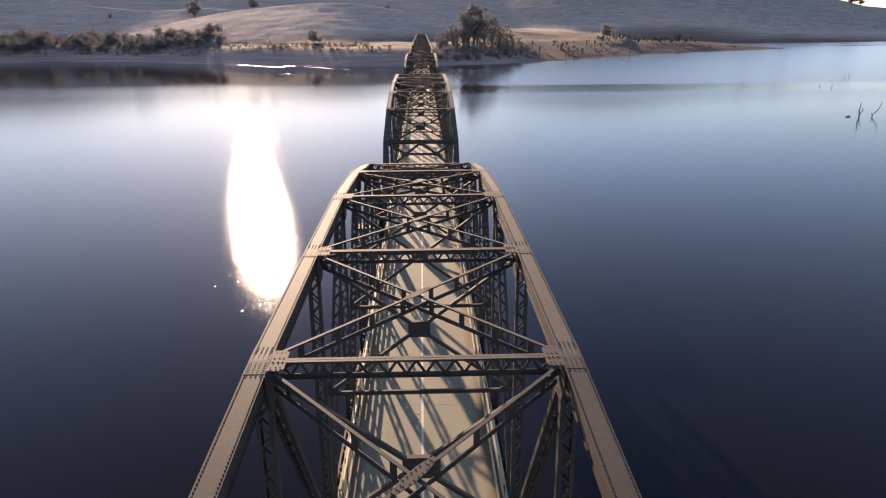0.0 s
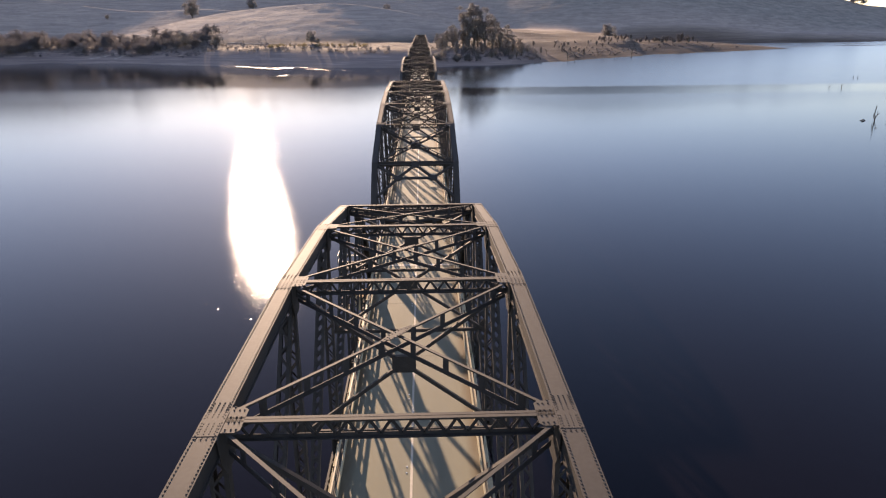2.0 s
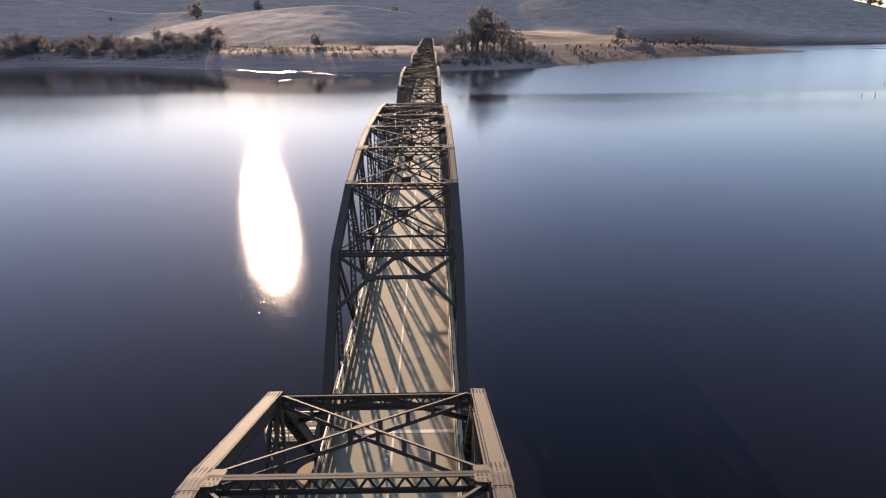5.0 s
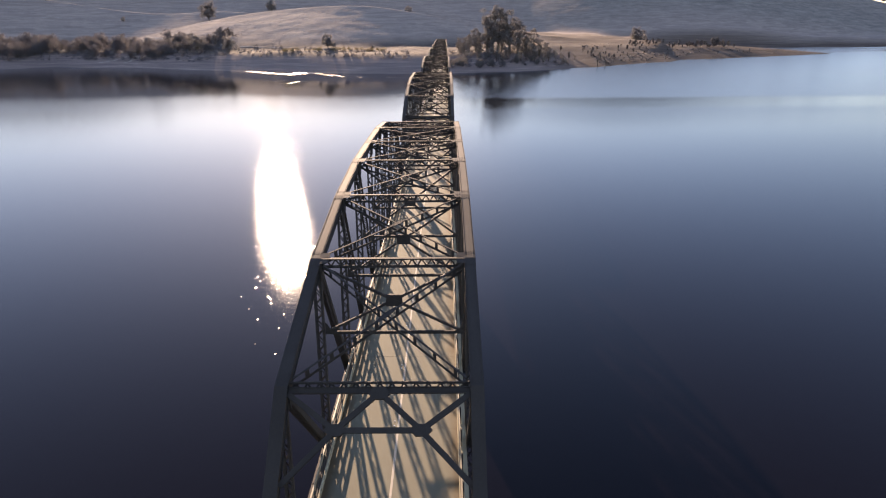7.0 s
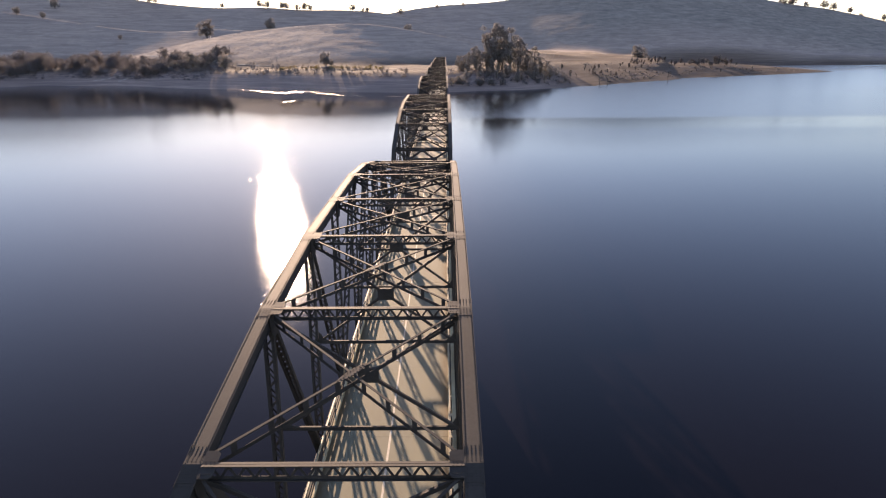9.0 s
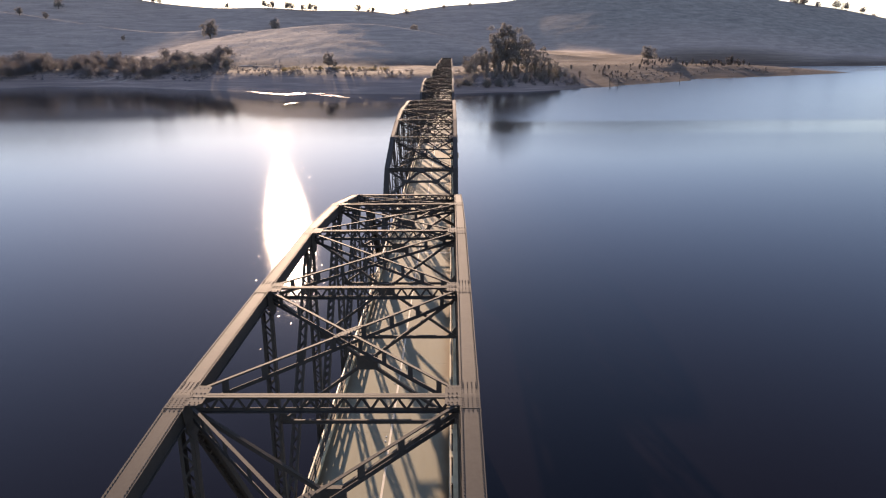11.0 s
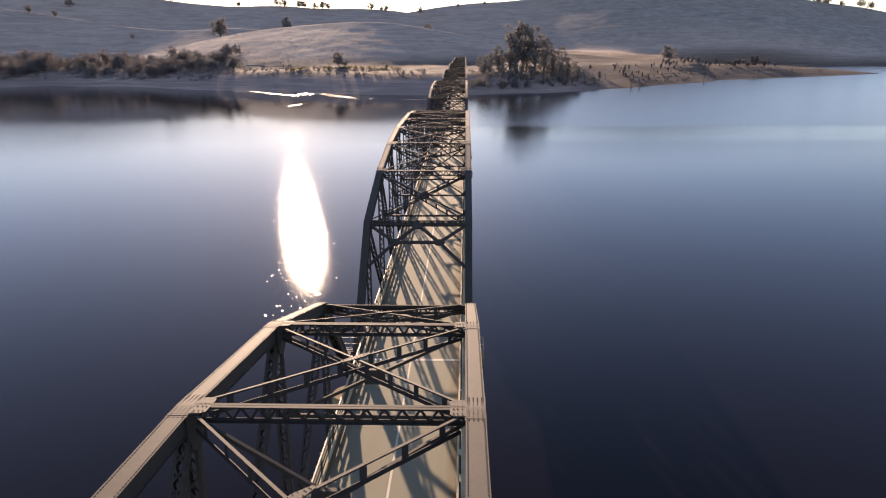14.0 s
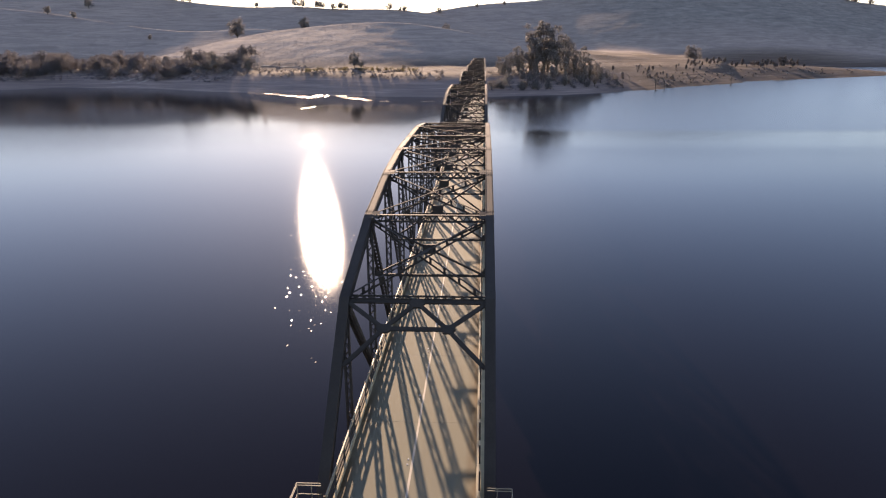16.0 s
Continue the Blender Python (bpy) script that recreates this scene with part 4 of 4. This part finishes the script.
strip("road", ROAD, -3.53, 3.53, -0.3, 0.0, "sunlit worn concrete road deck crossed by truss shadows", "road", 10)
for k in (-1, 1):
    a, b = sorted((k * 3.1, k * 3.52))
    strip("kerb", KERB, a, b, 0.004, 0.22, "raised pale concrete kerb along the road", "kerb", 10)
marks = new("road_marking")
tagged(marks, "worn pale centre line along the road", "road marking", kind="structure")
bm = bmesh.new()
beam(bm, (0, 0.12, 0.005), (0, SPAN - 0.12, 0.005), 0.11, 0.004)
dash = part("line", bm, LINE, marks)
dash.matrix_basis = Matrix.Translation((0, Y0, 0))
for s in range(FIRST + 1, LAST + 1):
    twin(dash, "line", Matrix.Translation((0, s * SPAN, 0)), marks)
bm = bmesh.new()
bmesh.ops.create_cone(bm, cap_ends=True, segments=8, radius1=0.05, radius2=0.035, depth=0.025, matrix=Matrix.Translation((0, 0, 0.0125)))
stud = part("road_stud", bm, STUD, marks)
stud.matrix_basis = Matrix.Translation((-0.22, Y0 + 3, 0.004))
y = Y0 + 3
while y < Y1 - 8:
    for d in (0.45, 6.0):
        y += d
        twin(stud, "road_stud", Matrix.Translation((-0.22, y, 0.004)), marks)
joints = new("expansion_joint")
tagged(joints, "bright metal expansion joints across the road", "expansion joint", kind="structure")
bm = bmesh.new()
beam(bm, (-3.08, 0.0, 0.007), (3.08, 0.0, 0.007), 0.3, 0.008)
bar = part("joint", bm, LINE, joints)
bar.matrix_basis = Matrix.Translation((0, Y0, 0))
for s in range(FIRST + 1, LAST + 2):
    twin(bar, "joint", Matrix.Translation((0, s * SPAN, 0)), joints)


# ---- trees ----
def limb(bm, p, q, r0, r1, sides=7):
    p, q = Vector(p), Vector(q)
    a = (q - p).normalized()
    s = a.orthogonal().normalized()
    u = a.cross(s)
    rings = []
    for c, r in ((p, r0), (q, r1)):
        rings.append([bm.verts.new(c + (s * math.cos(2 * math.pi * i / sides) + u * math.sin(2 * math.pi * i / sides)) * r) for i in range(sides)])
    for i in range(sides):
        j = (i + 1) % sides
        bm.faces.new((rings[0][i], rings[0][j], rings[1][j], rings[1][i]))
    bm.faces.new(rings[1])


def leaf_mesh(name, rng, blobs, per, size, mat):
    """A crown of many small leaf clumps round the blobs (centre, radii)."""
    verts, faces = [], []
    for c, r in blobs:
        for _ in range(per):
            d = Vector((rng.gauss(0, 0.55), rng.gauss(0, 0.55), rng.gauss(0, 0.55)))
            o = Vector(c) + Vector((d.x * r[0], d.y * r[1], d.z * r[2]))
            nrm = Vector((rng.gauss(0, 1), rng.gauss(0, 1), rng.gauss(0, 1))).normalized()
            s = nrm.orthogonal().normalized()
            u = nrm.cross(s)
            w = size * rng.uniform(0.5, 1.3)
            k = len(verts)
            for a, b in ((-0.5, -0.3), (0.1, -0.55), (0.6, 0.1), (0.0, 0.5), (-0.55, 0.25)):
                verts.append(o + s * (a * w) + u * (b * w) + nrm * (rng.uniform(-0.2, 0.2) * w))
            faces.append(tuple(range(k, k + 5)))
    me = bpy.data.meshes.new(name)
    me.from_pydata([tuple(v) for v in verts], [], faces)
    me.materials.append(mat)
    return me


def build_tree(seed, height, spread, label, mat, group, bare=0.35, per=90, leaf=0.034):
    """A forked trunk with limbs that carry many small leaf clumps in an uneven crown."""
    rng = random.Random(seed)
    root = new("tree")
    tagged(root, label, "tree", group)
    bm = bmesh.new()
    lean = Vector((rng.uniform(-0.08, 0.08), rng.uniform(-0.08, 0.08), 1))
    fork = lean * (height * bare)
    limb(bm, (0, 0, -1.0), fork, height * 0.04, height * 0.03)
    blobs = []
    for k in range(13):
        w = 2 * math.pi * (k * 0.382 + rng.uniform(-0.08, 0.08))
        rise = (k + rng.random()) / 13
        out = spread * (0.25 + 0.75 * math.sin(math.pi * (0.18 + 0.72 * rise))) * rng.uniform(0.55, 1.0) * (1 - 0.35 * rise)
        tip = Vector((math.cos(w) * out, math.sin(w) * out, height * (bare + 0.1 + (0.82 - bare) * rise)))
        elbow = fork.lerp(tip, 0.5) + Vector((0, 0, height * 0.05))
        limb(bm, fork, elbow, height * 0.018, height * 0.011, 5)
        limb(bm, elbow, tip, height * 0.011, height * 0.003, 5)
        for _ in range(3):
            r = spread * rng.uniform(0.16, 0.3)
            o = Vector((rng.gauss(0, 1), rng.gauss(0, 1), rng.gauss(0, 0.7))) * (spread * 0.2)
            blobs.append((tip + o, (r, r, r * rng.uniform(0.6, 0.95))))
        if rng.random() < 0.6:
            r = spread * 0.2
            blobs.append((elbow + Vector((rng.uniform(-1, 1), rng.uniform(-1, 1), 0.5)), (r, r, r * 0.7)))
    part("trunk", bm, BARK, root)
    o = new("crown", leaf_mesh("crown", rng, blobs, per, height * leaf, mat))
    o.parent = root
    return root


def ground_z(x, y):
    return float(land_height(np.array([float(x)]), np.array([float(y)]))[0])


def shore_y(x):
    return float(np.interp(x, SHORE_X, SHORE_Y))


def stand(protos, spots, seed):
    """The first tree of each kind takes the first spots; the rest are copies of them."""
    rng = random.Random(seed)
    for k, (x, y, s) in enumerate(spots):
        m = Matrix.Translation((x, y, ground_z(x, y))) @ Matrix.Rotation(rng.uniform(0, 6.28), 4, "Z")
        proto = protos[k % len(protos)]
        if k < len(protos):
            proto.matrix_basis = m @ Matrix.Diagonal((s, s, s, 1))
        else:
            o = copy_thing(proto, m)
            o.scale = (s, s, s)


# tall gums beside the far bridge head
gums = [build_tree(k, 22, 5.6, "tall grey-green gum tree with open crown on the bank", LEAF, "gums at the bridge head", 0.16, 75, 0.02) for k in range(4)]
rng = random.Random(5)
spots = [(47, 735, 2.0), (52, 739, 1.85), (42, 742, 1.5), (62, 734, 1.8), (70, 735, 1.45), (84, 740, 1.2), (91, 742, 0.85), (32, 746, 1.0), (26, 752, 0.8), (16, 754, 0.65), (77, 735, 1.1), (56, 745, 1.3)]
for _ in range(22):
    u = rng.random()
    spots.append((18 + 85 * u, 700 + 55 * rng.random() + 12 * u, rng.uniform(0.35, 0.7)))
stand(gums, spots, 11)
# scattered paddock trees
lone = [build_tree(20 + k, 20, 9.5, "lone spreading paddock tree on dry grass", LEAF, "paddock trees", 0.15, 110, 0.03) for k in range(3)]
spots = [(-357, 1187, 1.48), (-322, 1450, 1.1), (-67, 1488, 0.93), (-215, 798, 0.73), (-252, 812, 0.87), (-278, 829, 0.48), (33, 1393, 0.41), (313, 1237, 1.39), (-732, 1471, 0.86), (-673, 1243, 0.63), (-491, 1192, 0.38), (-116, 800, 0.62), (-69, 786, 0.21), (-108, 792, 0.27), (-114, 796, 0.38), (-88, 1491, 0.33), (-634, 1245, 0.52), (-625, 1594, 0.58), (-618, 1597, 0.71), (-602, 1595, 0.64), (-591, 1595, 0.51), (-453, 1595, 0.56), (-376, 1596, 0.79), (-360, 1592, 0.79), (-330, 1593, 0.79), (-321, 1594, 0.73), (-298, 1591, 0.66), (-283, 1592, 0.84), (-273, 1595, 0.6), (-185, 1593, 0.71), (-155, 1590, 0.59), (-164, 1593, 0.42), (-104, 1873, 0.71), (-14, 1876, 0.49), (50, 1879, 0.49)]
for _ in range(14):
    spots.append((rng.uniform(830, 1150), rng.uniform(1880, 1930), rng.uniform(0.6, 1.1)))
stand(lone, spots, 12)
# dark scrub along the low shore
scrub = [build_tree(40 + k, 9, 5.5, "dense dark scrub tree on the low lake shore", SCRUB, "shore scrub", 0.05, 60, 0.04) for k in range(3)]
spots = []
for _ in range(120):
    x = rng.uniform(-560, -235)
    spots.append((x, shore_y(x) + 30 + 110 * rng.random() ** 1.2, rng.uniform(1.0, 2.0) * (1.0 - 0.35 * max(0.0, (x + 420) / 185))))
stand(scrub, spots, 13)
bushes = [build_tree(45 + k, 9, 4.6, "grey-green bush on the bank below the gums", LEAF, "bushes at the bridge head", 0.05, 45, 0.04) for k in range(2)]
spots = []
for _ in range(50):
    x = rng.uniform(8, 118)
    spots.append((x, shore_y(x) + 14 + 62 * rng.random() ** 1.2, rng.uniform(0.4, 0.85)))
stand(bushes, spots, 18)
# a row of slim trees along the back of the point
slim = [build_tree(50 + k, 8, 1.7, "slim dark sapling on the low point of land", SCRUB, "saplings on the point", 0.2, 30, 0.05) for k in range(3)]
spots = []
for _ in range(64):
    x = rng.uniform(226, 374)
    spots.append((x, float(np.interp(x, (228, 286, 371), (950, 972, 1005))) + rng.uniform(-14, 10), rng.uniform(0.4, 0.95)))
for _ in range(30):
    x = rng.uniform(120, 236)
    spots.append((x, float(np.interp(x, (120, 180, 236), (800, 850, 945))) + rng.uniform(-30, 20), rng.uniform(0.35, 0.75)))
spots += [(352, 1000, 1.5), (346, 998, 1.3), (349, 1003, 1.2), (361, 1004, 1.1)]
stand(slim, spots, 19)
blobs = []
for count, x0, x1, off, depth, r0, r1 in ((900, -520, -225, 22, 115, 0.8, 3.0), (150, -235, -30, 40, 60, 0.6, 1.6), (200, 6, 120, 12, 70, 0.8, 2.0), (60, 150, 260, 12, 40, 0.4, 0.9)):
    for _ in range(count):
        x = rng.uniform(x0, x1)
        y = shore_y(x) + off + depth * rng.random() ** 1.2
        r = rng.uniform(r0, r1)
        blobs.append(((x, y, ground_z(x, y) + r * 0.6), (r * 1.3, r * 1.3, r)))
for _ in range(130):
    x = rng.uniform(150, 430)
    t = max(0.0, (x - 200) / 300)
    y = (880 + 165 * t ** 0.8 - 20 * t * t) + rng.uniform(-70, 25) * (1 - t)
    r = rng.uniform(0.3, 0.6)
    if ground_z(x, y) > WATER_Z + 1:
        blobs.append(((x, y, ground_z(x, y) + r * 0.7), (r, r, r * 1.3)))
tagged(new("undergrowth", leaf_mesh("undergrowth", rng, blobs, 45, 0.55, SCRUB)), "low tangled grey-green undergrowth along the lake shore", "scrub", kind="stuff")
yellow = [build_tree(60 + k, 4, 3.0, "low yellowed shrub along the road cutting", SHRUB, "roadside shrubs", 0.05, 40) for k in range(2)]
spots = [(-155 + 110 * rng.random(), 764 + 10 * rng.random(), rng.uniform(0.4, 1.0)) for _ in range(44)]
stand(yellow, spots, 14)


def build_snag(seed, height, label, group):
    """A dead tree: a bare leaning trunk with broken forks."""
    rng = random.Random(seed)
    root = new("dead_tree")
    tagged(root, label, "dead tree", group)
    bm = bmesh.new()
    top = Vector((rng.uniform(-0.12, 0.12) * height, rng.uniform(-0.1, 0.1) * height, height * 0.62))
    limb(bm, (0, 0, -2), top, height * 0.035, height * 0.022)
    part("trunk", bm, DEAD, root)
    for k in range(5):
        bm = bmesh.new()
        a = top.lerp(Vector((0, 0, 0)), rng.uniform(0.0, 0.5))
        w = rng.uniform(0, 6.28)
        b = a + Vector((math.cos(w) * 0.25, math.sin(w) * 0.25, rng.uniform(0.2, 0.4))) * height
        limb(bm, a, b, height * 0.016, height * 0.004, 5)
        part("branch", bm, DEAD, root)
    return root


snags = [build_snag(80 + k, 9.0, "bare dead tree on the drawn-down lake bank", "dead trees on the bank") for k in range(3)]
stand(snags, [(148, 752, 1.4), (156, 756, 1.25), (234, 824, 1.4), (192, 808, 0.75), (130, 775, 0.7), (105, 768, 0.7), (212, 815, 0.6), (172, 790, 0.55)], 15)
# drowned timber out in the lake: a base and thin crooked forks
def build_drowned(forks, label):
    root = new("dead_tree")
    tagged(root, label, "dead tree", "drowned trees in the lake")
    for name, points, r in forks:
        bm = bmesh.new()
        for k in range(len(points) - 1):
            u = k / len(points)
            limb(bm, points[k], points[k + 1], r * (1 - 0.6 * u), r * (1 - 0.6 * (k + 1) / len(points)), 6)
        part(name, bm, DEAD, root)
    return root


d = build_drowned((("trunk", ((0, 0, -1), (0.2, 0, 1.2), (-0.25, 0, 2.6), (0.1, 0, 5.6)), 0.26), ("branch", ((0.2, 0, 1.0), (0.8, 0.1, 2.0), (1.7, 0.1, 2.9)), 0.14),
                   ("branch", ((0.1, 0, 0.5), (-0.6, 0, 1.4), (-0.5, 0, 2.8)), 0.12), ("branch", ((0.5, 0.1, 1.5), (0.9, 0, 2.6), (0.8, 0, 3.8)), 0.1)), "dark forked dead tree standing in the lake water")
d.matrix_basis = Matrix.Translation((171.2, 289.0, WATER_Z))
d = build_drowned((("trunk", ((0, 0, -1), (0.2, 0, 0.8), (1.8, 0, 2.4), (2.6, 0, 3.6), (3.0, 0, 5.6)), 0.2), ("branch", ((0.1, 0, 0.4), (-0.3, 0, 1.0), (-0.2, 0, 2.0)), 0.1)), "dark leaning dead tree standing in the lake water")
d.matrix_basis = Matrix.Translation((177.0, 290.0, WATER_Z))
d = build_drowned((("trunk", ((-1.0, 0, -0.1), (0, 0, 0.35), (0.9, 0, 0.1)), 0.3),), "dark stump breaking the lake surface")
d.matrix_basis = Matrix.Translation((167.5, 290.0, WATER_Z))
for x, y, h in ((238, 425, 2.0), (232, 427, 1.2), (288, 492, 2.0), (285, 492, 1.6)):
    d = build_drowned((("trunk", ((0, 0, -1), (0.05, 0, h * 0.6), (-0.1, 0, h)), 0.2),), "short dark dead stake standing in the lake water")
    d.matrix_basis = Matrix.Translation((x, y, WATER_Z))
